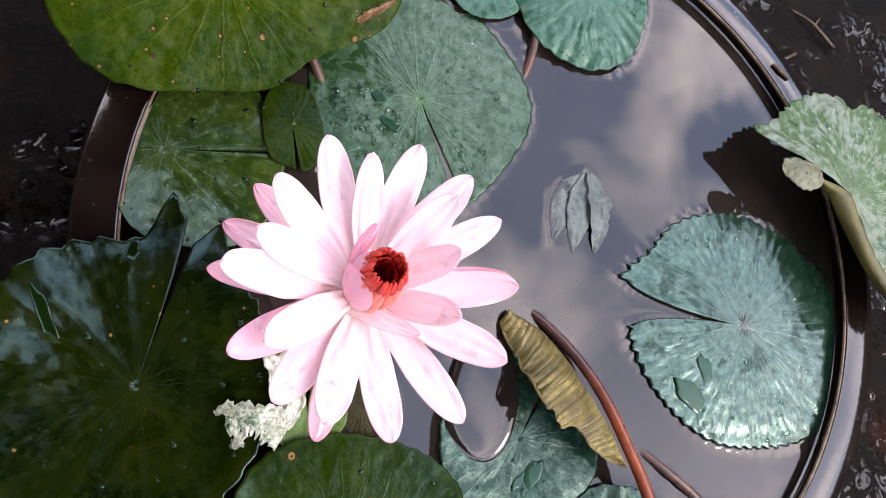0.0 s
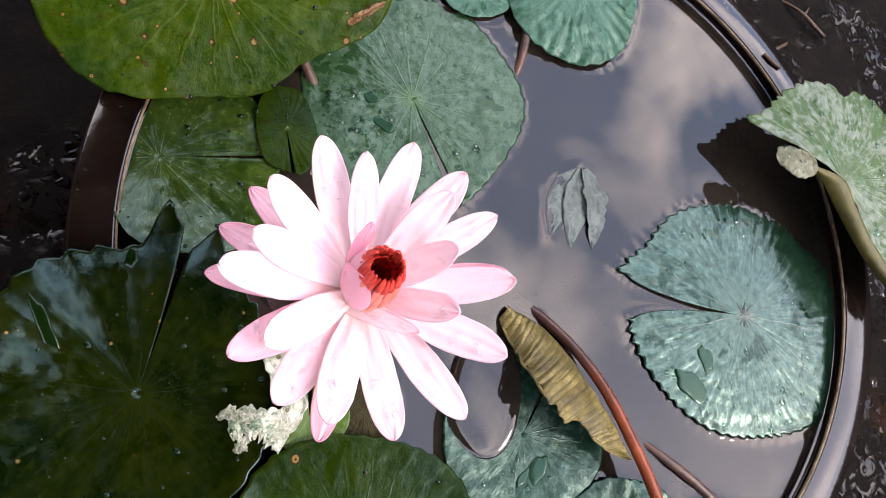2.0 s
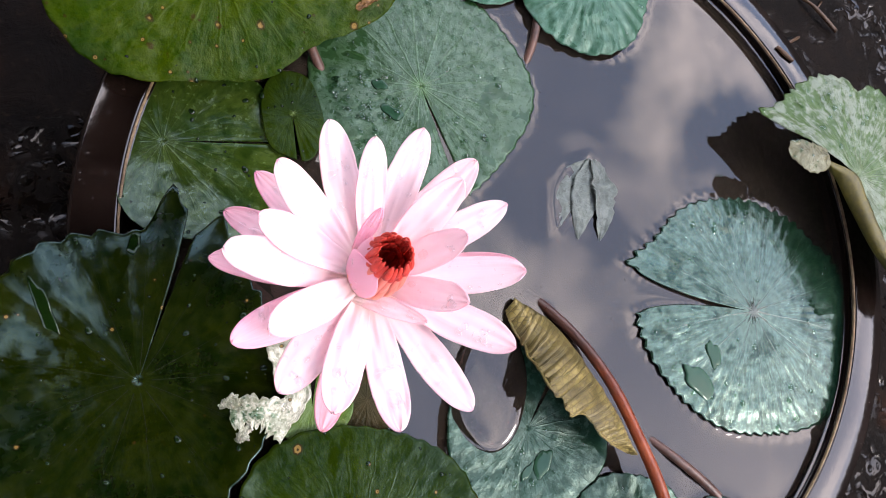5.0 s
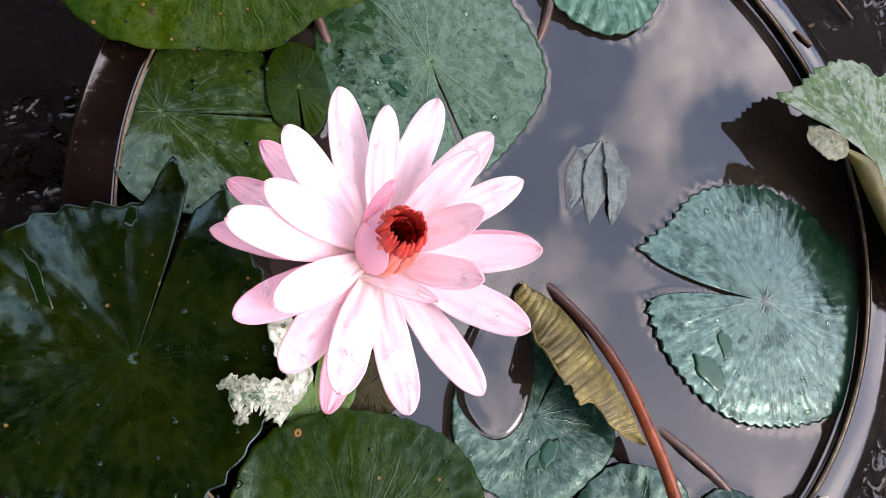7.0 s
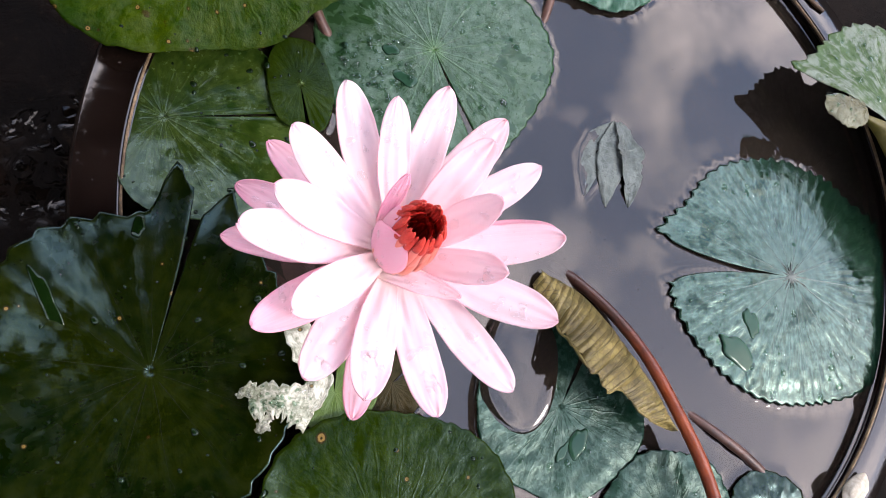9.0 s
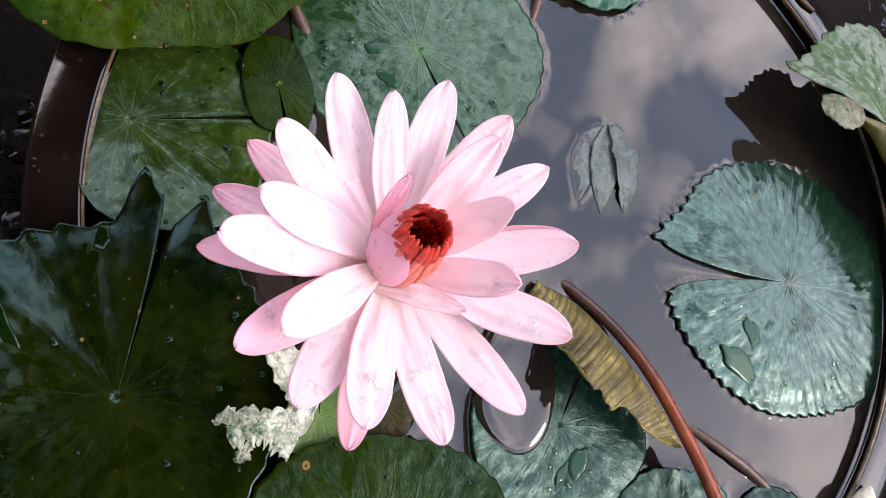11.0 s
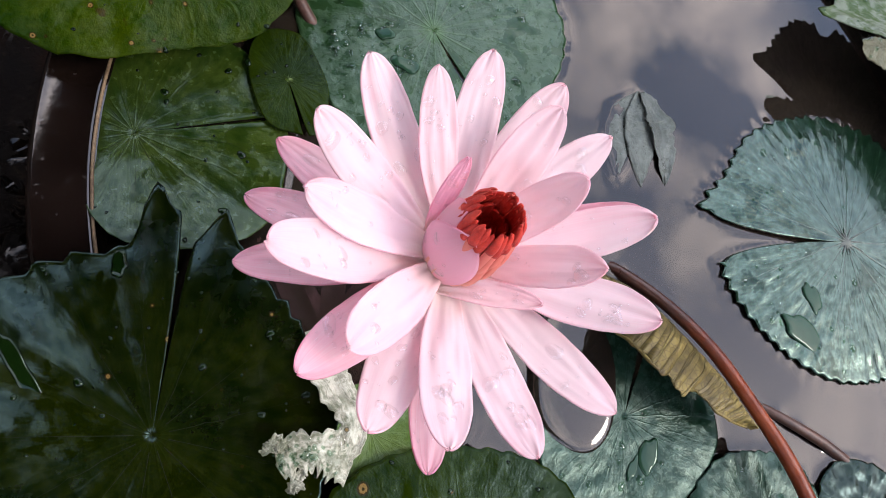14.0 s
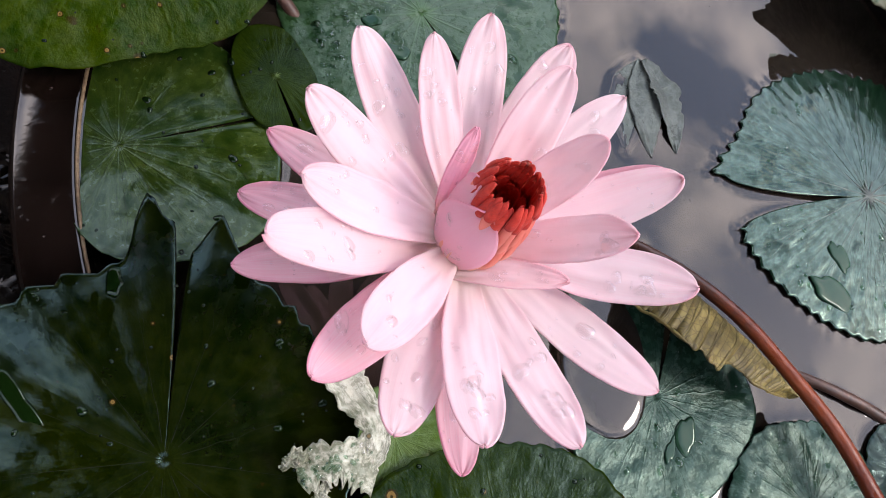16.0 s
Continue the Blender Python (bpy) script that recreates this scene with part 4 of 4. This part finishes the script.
for k, (x, y, s, turn) in enumerate(((-0.018, -0.078, 0.011, -50), (-0.010, -0.088, 0.009, -70), (-0.024, -0.086, 0.006, -20))):
    scrap((x, y, 0.001), (s, s * 0.35, 0.003), turn, 7 + k, M_BLACK, "leaf_scrap", "black rotten scrap of leaf on the water", "leaf scrap")["group"] = "scraps"
tagged(new("twig", tube("twig", [(0.231, 0.176, 0.0120), (0.2365, 0.171, 0.0124), (0.245, 0.165, 0.0116)], (0.0016, 0.0022), M_TWIG, 10, 16, 0.2)), "short broken twig lying on the rim", "twig")
scrap((0.2045, -0.1945, 0.0145), (0.0125, 0.0075, 0.0050), 40, 4, M_STONE, "pebble", "pale lumpy stone lying on the basin's rim", "stone")
rs = np.random.RandomState(8)
for k in range(5):
    x, y, a = 0.30 + rs.uniform(-0.03, 0.12), 0.20 + rs.uniform(-0.05, 0.13), rs.uniform(0, 6.3)
    ln = rs.uniform(0.03, 0.08)
    pts = [(x + ln * q * math.cos(a + rs.uniform(-0.5, 0.5)), y + ln * q * math.sin(a + rs.uniform(-0.5, 0.5)), FLOOR_Z + 0.006 + 0.008 * math.sin(3 * q)) for q in (-1, -0.4, 0.2, 0.9)]
    tagged(new("root", tube("root", pts, (0.0014, 0.0022), M_TWIG, 8, 24, 0.2, k)), "thin brown root lying on the wet soil", "root", "roots")

# ---- the flower ----
CORE, BASE = Vector((-0.1395, -0.0560, 0.0)), 0.143
flower = new("water_lily")
flower.location = (CORE.x, CORE.y, BASE)
tagged(flower, "open pale pink water lily, wet, on a tall stalk", "flower")
PETALS = {}


def petal(key, name, az, reach, tip_z, width, material, root=0.007, sag=0.004, cup=0.30, root_z=0.0, blunt=2.9, skew=0.0, twist=0.0, label="", curl=0.0, root_az=None, tip_roll=0.0, uneven=1.0):
    """One petal from the core outwards; tip_z: the tip's height over the flower's base; sag: how far its middle hangs below the straight line;
    root_az: where it springs from the core, if not straight behind its tip; tip_roll: how far its tip curls up."""
    nu, nv = 48, 21
    u, v = 1 - (1 - np.linspace(0, 1, nu)[:, None]) ** 1.9, np.linspace(-1, 1, nv)[None]
    a = radians(az)
    b = a if root_az is None else radians(root_az)
    p0 = np.array([math.cos(b) * root, math.sin(b) * root, root_z])
    p2 = np.array([math.cos(a) * reach, math.sin(a) * reach, tip_z])
    f = np.array([p2[0] - p0[0], p2[1] - p0[1], 0])
    f /= np.linalg.norm(f)
    s = np.array([-f[1], f[0], 0])
    p1 = (p0 + p2) / 2 - np.array([0, 0, 2 * sag])
    line = (1 - u) ** 2 * p0 + 2 * u * (1 - u) * p1 + u**2 * p2
    way = np.gradient(line, axis=0)
    way /= np.linalg.norm(way, axis=1, keepdims=True)
    rs = np.random.RandomState(abs(int(az * 7 + reach * 9000)) % 9973)
    half = width / 2 * (0.36 + 0.64 * np.sin(np.pi / 2 * np.clip(u / 0.60, 0, 1)) ** 1.25) * np.clip(1 - (np.clip(u - 0.52, 0, 1) / 0.48) ** blunt, 0, 1) ** 0.5
    half = np.maximum(half, 0.00015)
    edge = 1 + uneven * (0.030 * ripple(u * 5, np.sign(v) * 3 + 5, 1, rs.randint(999)) + 0.012 * ripple(u * 19, np.sign(v) * 3 + 5, 1, rs.randint(999)))
    side = s[None] * np.cos(twist * u) + np.cross(way, s[None]) * np.sin(twist * u)
    up = np.cross(way, side)
    dish = cup * half * (v**2) * (1.1 - 0.5 * u) + curl * half * u**2 * v**2 + tip_roll * np.clip(u - 0.8, 0, 1) ** 2 * 0.1
    dish = dish + uneven * (0.0007 * ripple(u * 3, v * 1.5, 2, rs.randint(999)) + 0.00022 * ripple(u * 4, v * 7, 1, rs.randint(999))) + 0.0007 * np.cos(v * 3.1) * np.sin(u * 3)
    bow = skew * np.sin(np.pi * u) * width
    p = line[:, None] + side[:, None] * (half * edge * v + bow)[..., None] + up[:, None] * dish[..., None]
    surf = np.stack([u + 0 * v, v + 0 * u, 0 * u * v], -1)
    PETALS[key] = (p + np.array((CORE.x, CORE.y, BASE)), normals_of(p))
    part(name, sheet(name, p, surf, 0.0006, material), flower, label)


# outer ring: azimuth, reach, tip height, width, sideways bow
OUTER = ((108, 0.0712, 0.0185, 0.0172, 0.03), (93, 0.0580, 0.0280, 0.0138, 0), (72, 0.0706, 0.0200, 0.0172, 0.02), (49, 0.0724, 0.0175, 0.0178, 0.02),
         (29, 0.0725, 0.0150, 0.0160, 0), (1, 0.0670, 0.0255, 0.0182, -0.02), (-28, 0.0708, 0.0215, 0.0188, 0.02), (-53, 0.0758, 0.0088, 0.0170, 0.03),
         (-82, 0.0695, 0.0200, 0.0170, 0), (-108, 0.0640, 0.0262, 0.0178, 0), (-128, 0.0660, 0.0172, 0.0186, 0), (179, 0.0655, 0.0440, 0.0188, 0), (138, 0.0614, 0.0355, 0.0166, 0))
for k, (az, reach, tip, wide, bow) in enumerate(OUTER):
    petal(f"outer{k}", "petal", az, reach, tip, wide, M_PETAL, skew=bow, blunt=3.0, cup=0.22)
for k, (az, reach, tip, wide) in enumerate(((-107, 0.0715, 0.0030, 0.0160), (-151, 0.0690, 0.0330, 0.0180), (173, 0.0715, -0.0115, 0.0160), (156, 0.0712, -0.0045, 0.0164), (137, 0.0712, -0.0062, 0.0164), (4, 0.0664, 0.0215, 0.0170))):
    petal(f"sepal{k}", "sepal", az, reach, tip, wide, M_SEPAL, 0.006, 0.003, 0.35, -0.004, 2.3, label="rose-pink pointed sepal")
for k, (az, reach, tip, wide) in enumerate(((48, 0.0535, 0.0320, 0.0168), (19, 0.0358, 0.0420, 0.0152), (-27, 0.0376, 0.0425, 0.0152), (-148, 0.0555, 0.0395, 0.0168), (162, 0.0550, 0.0362, 0.0160))):
    petal(f"inner{k}", "petal", az, reach, tip, wide, M_PETAL, 0.006, 0.002, 0.34, 0.003)
petal("spike", "inner_petal", 97, 0.0222, 0.0385, 0.0062, M_ROSE, 0.0125, 0.001, 0.5, 0.005, 2.4, label="narrow rolled rose petal", root_az=135)
petal("fold", "inner_petal", -44, 0.0315, 0.0165, 0.0085, M_PETAL, 0.0135, -0.002, 0.8, -0.001, 2.4, 0.1, 0.7, "small folded rose petal", root_az=-140)


def clasp(key, center, spread, base, belly, top, height, lean, material, label):
    """A short petal pressed round the barrel of stamens; center: its azimuth at foot and tip; spread: half its width in degrees."""
    nu, nv = 36, 19
    u, v = np.linspace(0, 1, nu)[:, None], np.linspace(-1, 1, nv)[None]
    r = base * (1 - u) ** 2 + 2 * belly * u * (1 - u) + top * u**2
    half = spread * (0.72 + 0.28 * np.sin(np.pi * np.clip(u * 0.8 + 0.1, 0, 1))) * np.clip(1 - (np.clip(u - 0.45, 0, 1) / 0.55) ** 2.6, 0, 1) ** 0.5
    a = np.radians(center[0] * (1 - u) + center[1] * u + np.maximum(half, 7.0) * v)
    r = r + 0.0004 * ripple(u * 3, v * 2, 1, 41) + 0.0012 * (v**2) * u
    p = np.stack([r * np.cos(a), r * np.sin(a), 0.0005 + height * u + 0 * v], -1) + (u**1.6 + 0 * v)[..., None] * np.array(lean)
    p = p[:, ::-1]
    surf = np.stack([u + 0 * v, v + 0 * u, 0 * u * v], -1)
    if (normals_of(p)[18, 9] * np.array([math.cos(a[18, 9]), math.sin(a[18, 9]), 0])).sum() < 0:
        p = p[:, ::-1]
    PETALS[key] = (p + np.array((CORE.x, CORE.y, BASE)), normals_of(p))
    part("inner_petal", sheet("inner_petal", p, surf, 0.0005, material), flower, label)


LEAN = (0.0024, 0.0030, 0.0)
clasp("hug", (188, 214), 54, 0.0100, 0.0168, 0.0094, 0.0372, LEAN, M_ROSE, "rose petal clasping the stamens")
clasp("hug_behind", (140, 158), 40, 0.0098, 0.0160, 0.0088, 0.0385, LEAN, M_ROSE, "rose petal clasping the stamens")

def stamen(ring, k, count, base_r, belly, top_r, height, width, material):
    a = 2 * math.pi * (k + 0.5 * (ring % 2)) / count + rs.uniform(-0.05, 0.05)
    nu, nv = 26, 7
    u, v = 1 - (1 - np.linspace(0, 1, nu)[:, None]) ** 1.7, np.linspace(-1, 1, nv)[None]
    hgt = height * (rs.uniform(0.80, 1.04) if ring == 0 else rs.uniform(0.93, 1.05))
    r = base_r * (1 - u) ** 2 + 2 * belly * u * (1 - u) + top_r * u**2
    half = width / 2 * (0.75 + 0.45 * np.sin(np.pi * u * 0.75)) * np.clip(1 - np.clip((u - 0.86) / 0.14, 0, 1) ** 2.4, 0.02, 1) ** 0.5
    swell = 0.6 * half * (1 - v**2) + 0.0006 * np.clip((u - 0.72) / 0.28, 0, 1) * np.sin(np.pi * np.clip((u - 0.7) / 0.3, 0, 1))
    f, s = np.array([math.cos(a), math.sin(a), 0]), np.array([-math.sin(a), math.cos(a), 0])
    p = f * (r + swell)[..., None] + s * (half * v)[..., None] + np.array([0, 0, 1.0]) * (0.002 + hgt * u + 0 * v)[..., None]
    p = p + (u**1.6 + 0 * v)[..., None] * np.array(LEAN)
    surf = np.stack([u + 0 * v, v + 0 * u, 0 * u * v], -1)
    ob = part("stamen", sheet("stamen", p[:, ::-1], surf, 0.0009, material), flower)
    if 0 < ring < 3:
        cap = p[16:, ::-1] + f * 0.00025 + np.array([0, 0, 0.0003])
        part("anther", sheet("anther", cap, surf[16:], 0.0007, M_ANTHER), ob, "dark red tip with pollen")


rs = np.random.RandomState(17)
RINGS = ((17, 0.0094, 0.0148, 0.0080, 0.0345, 0.0034, M_STAMEN), (19, 0.0084, 0.0132, 0.0074, 0.0395, 0.0030, M_STAMEN), (21, 0.0076, 0.0116, 0.0068, 0.0412, 0.0026, M_ANTHER),
         (12, 0.0055, 0.0080, 0.0056, 0.0310, 0.0038, M_ANTHER), (9, 0.0040, 0.0060, 0.0042, 0.0250, 0.0030, M_ANTHER))
for ring, (count, base_r, belly, top_r, height, width, mat) in enumerate(RINGS):
    for k in range(count):
        stamen(ring, k, count, base_r, belly, top_r, height, width, mat)
heart = bmesh.new()
bmesh.ops.create_uvsphere(heart, u_segments=24, v_segments=12, radius=1)
for v in heart.verts:
    v.co = Vector((v.co.x * 0.0095, v.co.y * 0.0095, v.co.z * 0.009 + 0.009))
me = bpy.data.meshes.new("receptacle")
heart.to_mesh(me)
heart.free()
me.materials.append(M_ANTHER)
part("receptacle", me, flower, "dark red heart of the flower")
stalk_line = [Vector(q) - Vector((CORE.x, CORE.y, BASE)) for q in ((-0.128, -0.045, -0.05), (-0.131, -0.048, 0.02), (-0.137, -0.053, 0.09), (CORE.x, CORE.y, BASE + 0.004))]
part("stalk", tube("stalk", stalk_line, (0.0042, 0.0044), M_STALK), flower, "red-brown round stalk")


# ---- water ----
def water_sheet():
    """The water's surface, which climbs a little against whatever floats in it."""
    c = np.linspace(-0.282, 0.282, 310)
    x, y = np.meshgrid(c, c, indexing="ij")
    edge = np.concatenate(FLOATING + [np.array([(0.0145, -0.046), (0.10, -0.144), (0.115, -0.156), (0.130, -0.168), (0.014, 0.155), (0.016, 0.165)])])
    near = np.full(x.shape, 9.0)
    for some in np.array_split(edge, max(1, len(edge) // 40)):
        lo, hi = some.min(0) - 0.02, some.max(0) + 0.02
        i0, i1 = np.searchsorted(c, (lo[0], hi[0]))
        j0, j1 = np.searchsorted(c, (lo[1], hi[1]))
        if i1 > i0 and j1 > j0:
            d = np.hypot(x[i0:i1, j0:j1, None] - some[:, 0], y[i0:i1, j0:j1, None] - some[:, 1]).min(-1)
            near[i0:i1, j0:j1] = np.minimum(near[i0:i1, j0:j1], d)
    out = np.hypot(x - MID[0], y - MID[1])
    near = np.minimum(near, np.abs(0.2706 - out))
    z = 0.0008 * np.exp(-near / 0.0028)
    p = np.stack([x, y, z], -1).reshape(-1, 3)
    keep = out.ravel() < 0.2716
    faces = grid_faces(310, 310)
    faces = faces[keep[faces].all(1)]
    used = np.unique(faces)
    remap = np.full(len(p), -1)
    remap[used] = np.arange(len(used))
    tagged(new("water", mesh_of("water", p[used], remap[faces], M_WATER)), "still silty water reflecting a cloudy sky", "water", "", "structure")


water_sheet()


# ---- drops ----
def dome(center, normal, radius, height, rs, seg=12, rings=5, closed=True):
    n = normal / np.linalg.norm(normal)
    t = np.cross(n, (0.3, 0.9, 0.1))
    t /= np.linalg.norm(t)
    b = np.cross(n, t)
    k1, k2 = rs.uniform(0.75, 1.25), rs.uniform(0, 6.3)
    verts, faces = [], []
    for i in range(rings):
        q = i / rings
        lift = height * (1 - q**2.4) if i else height
        for j in range(seg):
            a = 2 * math.pi * j / seg
            rad = radius * q * (1 + 0.16 * math.cos(2 * a + k2) + 0.07 * math.cos(3 * a + 2 * k2)) * (k1 if i else 1)
            verts.append(center + t * rad * math.cos(a) + b * rad * math.sin(a) + n * lift)
        if i == 0:
            verts = [center + n * height]
    ring0 = 1
    for j in range(seg):
        verts.append(center + t * radius * k1 * (1 + 0.16 * math.cos(2 * (2 * math.pi * j / seg) + k2) + 0.07 * math.cos(3 * (2 * math.pi * j / seg) + 2 * k2)) * math.cos(2 * math.pi * j / seg)
                     + b * radius * k1 * (1 + 0.16 * math.cos(2 * (2 * math.pi * j / seg) + k2) + 0.07 * math.cos(3 * (2 * math.pi * j / seg) + 2 * k2)) * math.sin(2 * math.pi * j / seg) - n * 0.0001)
    for j in range(seg):
        faces.append((0, ring0 + j, ring0 + (j + 1) % seg))
    for i in range(rings - 1):
        for j in range(seg):
            a0 = ring0 + i * seg
            faces.append((a0 + j, a0 + seg + j, a0 + seg + (j + 1) % seg, a0 + (j + 1) % seg))
    if closed:
        faces.append(tuple(ring0 + (rings - 1) * seg + j for j in range(seg))[::-1])
    return verts, faces


def drops_on(places, count, sizes, seed, label, where=(0.15, 0.97), spans=((0.0, 1.0),), tall=0.42, material=M_DEW, even=2.6):
    """Beads of water strewn over a blade or petal; spans: the shares of its turn that carry them."""
    p, n = places
    rs = np.random.RandomState(seed)
    verts, faces = [], []
    for _ in range(count):
        a, b = spans[rs.randint(len(spans))]
        i = int(p.shape[0] * math.sqrt(rs.uniform(where[0] ** 2, where[1] ** 2)))
        j = int((p.shape[1] - 1) * rs.uniform(a, b))
        size = sizes[0] + (sizes[1] - sizes[0]) * rs.uniform() ** even
        vs, fs = dome(p[min(i, p.shape[0] - 1), j], n[min(i, p.shape[0] - 1), j], size, size * tall, rs, closed=material not in (M_DROP, M_DEW))
        at = len(verts)
        verts += vs
        faces += [tuple(at + q for q in f) for f in fs]
    tagged(new("water_drops", mesh_of("water_drops", verts, faces, material)), label, "water drops", "", "stuff")


drops_on(BLADES["soft"], 110, (0.0006, 0.0026), 1, "clear beads of water on the broad pad", (0.2, 0.9), ((0.2, 0.45), (0.5, 0.8), (0.75, 0.95)))
drops_on(BLADES["soft"], 60, (0.0011, 0.0036), 15, "clear beads of water clustered by the pad's hub", (0.22, 0.75), ((0.66, 0.84),), 0.5, even=1.6)
drops_on(BLADES["soft"], 22, (0.0010, 0.0030), 16, "clear beads of water beside the pad's cleft", (0.35, 0.8), ((0.02, 0.10), (0.93, 0.98)), 0.5, even=1.6)
drops_on(BLADES["toothed"], 110, (0.0005, 0.0026), 2, "fine beads of water on the toothed pad")
drops_on(BLADES["small"], 9, (0.0008, 0.0022), 3, "beads of water on the small pad", material=M_POOL_DEEP)
drops_on(BLADES["dull"], 40, (0.0008, 0.0030), 4, "beads of water on the dull pad", material=M_POOL_DEEP)
drops_on(BLADES["dark"], 60, (0.0006, 0.0020), 5, "beads of water on the dark leaf", material=M_POOL_DEEP)
drops_on(BLADES["lower"], 45, (0.0006, 0.0020), 6, "beads of water on the lower pad", material=M_POOL_DEEP)
drops_on(BLADES["sunk"], 70, (0.0006, 0.0026), 7, "beads of water on the half sunk pad")
drops_on(BLADES["corner"], 30, (0.0006, 0.0024), 8, "beads of water on the corner pad")
drops_on(BLADES["ribbed"], 40, (0.0006, 0.0024), 9, "beads of water on the ribbed pad")
drops_on(BLADES["folded"], 70, (0.0008, 0.0036), 10, "beads of water on the folded leaf", material=M_DEW)
drops_on(BLADES["lobe"], 12, (0.0010, 0.0026), 17, "beads of water on the withered lobe", material=M_DEW)
drops_on(BLADES["spotted"], 30, (0.0006, 0.0018), 11, "beads of water on the spotted leaf", material=M_POOL_DEEP)
drops_on(BLADES["torn"], 60, (0.0005, 0.0018), 12, "beads of water on the rotting leaf", material=M_DEW)
drops_on(BLADES["drowned"], 14, (0.0006, 0.0014), 14, "beads of water on the drowned leaf", material=M_DEW)
for k, key in enumerate(sorted(PETALS)):
    drops_on(PETALS[key], 14 if key.startswith(("outer", "sepal")) else 7, (0.0005, 0.0029), 30 + k, "clear drops of rain on a petal", (0.2, 0.64), ((0.12, 0.88),), 0.36, M_DROP)


def puddle(key, x, y, long, wide, turn, height, seed, label, material=M_POOL, wobble=0.32):
    """A pool of rain held on a leaf, with a rounded edge."""
    p, n = BLADES[key]
    at = np.unravel_index(np.argmin(np.hypot(p[..., 0] - x, p[..., 1] - y)), p.shape[:2])
    up = n[at]
    rs = np.random.RandomState(seed)
    t = np.array([math.cos(radians(turn)), math.sin(radians(turn)), 0])
    t = t - up * (t @ up)
    t /= np.linalg.norm(t)
    b = np.cross(up, t)
    seg, verts, faces = 56, [p[at] + up * height], []
    a = np.linspace(0, 2 * math.pi, seg, endpoint=False)
    out = 1 + sum(rs.uniform(-wobble, wobble) / (0.7 * k) * np.cos(k * a + rs.uniform(0, 6.3)) for k in range(2, 7))
    profile = ((0.3, 1.0), (0.6, 1.0), (0.8, 0.97), (0.9, 0.84), (0.96, 0.58), (0.99, 0.25), (1.0, -0.1))
    for q, h in profile:
        for k in range(seg):
            verts.append(p[at] + t * long * q * out[k] * math.cos(a[k]) + b * wide * q * out[k] * math.sin(a[k]) + up * height * h)
    faces += [(0, 1 + k, 1 + (k + 1) % seg) for k in range(seg)]
    for i in range(len(profile) - 1):
        m = 1 + i * seg
        faces += [(m + k, m + seg + k, m + seg + (k + 1) % seg, m + (k + 1) % seg) for k in range(seg)]
    faces.append(tuple(1 + (len(profile) - 1) * seg + k for k in range(seg))[::-1])
    tagged(new("rain_puddle", mesh_of("rain_puddle", verts, faces, material)), label, "puddle", "puddles on leaves")


puddle("toothed", 0.134, -0.100, 0.019, 0.008, -45, 0.0012, 3, "clear pool of rain near the toothed edge")
puddle("toothed", 0.146, -0.078, 0.012, 0.0045, 100, 0.0010, 4, "clear pool of rain on a toothed pad")
puddle("sunk", -0.030, -0.102, 0.041, 0.027, 75, 0.0016, 21, "wide pool of rain on a blue-green pad", M_WATER, 0.1)
puddle("sunk", 0.006, -0.152, 0.011, 0.0055, 70, 0.0014, 5, "long clear pool of rain on a blue-green pad")
puddle("sunk", -0.005, -0.156, 0.008, 0.0025, 55, 0.0010, 6, "thin streak of rain on a blue-green pad")
puddle("soft", -0.104, 0.107, 0.0055, 0.004, 20, 0.0012, 7, "clear pool of rain on a broad pad")
puddle("soft", -0.095, 0.088, 0.008, 0.005, -30, 0.0012, 8, "clear pool of rain on a broad pad")
puddle("dark", -0.296, -0.060, 0.018, 0.0048, 112, 0.0010, 9, "clear pool of rain in a fold of a dark leaf", M_POOL_DEEP)
puddle("dark", -0.254, -0.018, 0.006, 0.004, 80, 0.0014, 10, "fat drop of rain in a fold of a dark leaf", M_POOL_DEEP)
puddle("torn", -0.164, -0.112, 0.0045, 0.0028, 0, 0.0010, 12, "clear drop of rain on a rotting leaf", M_DROP)
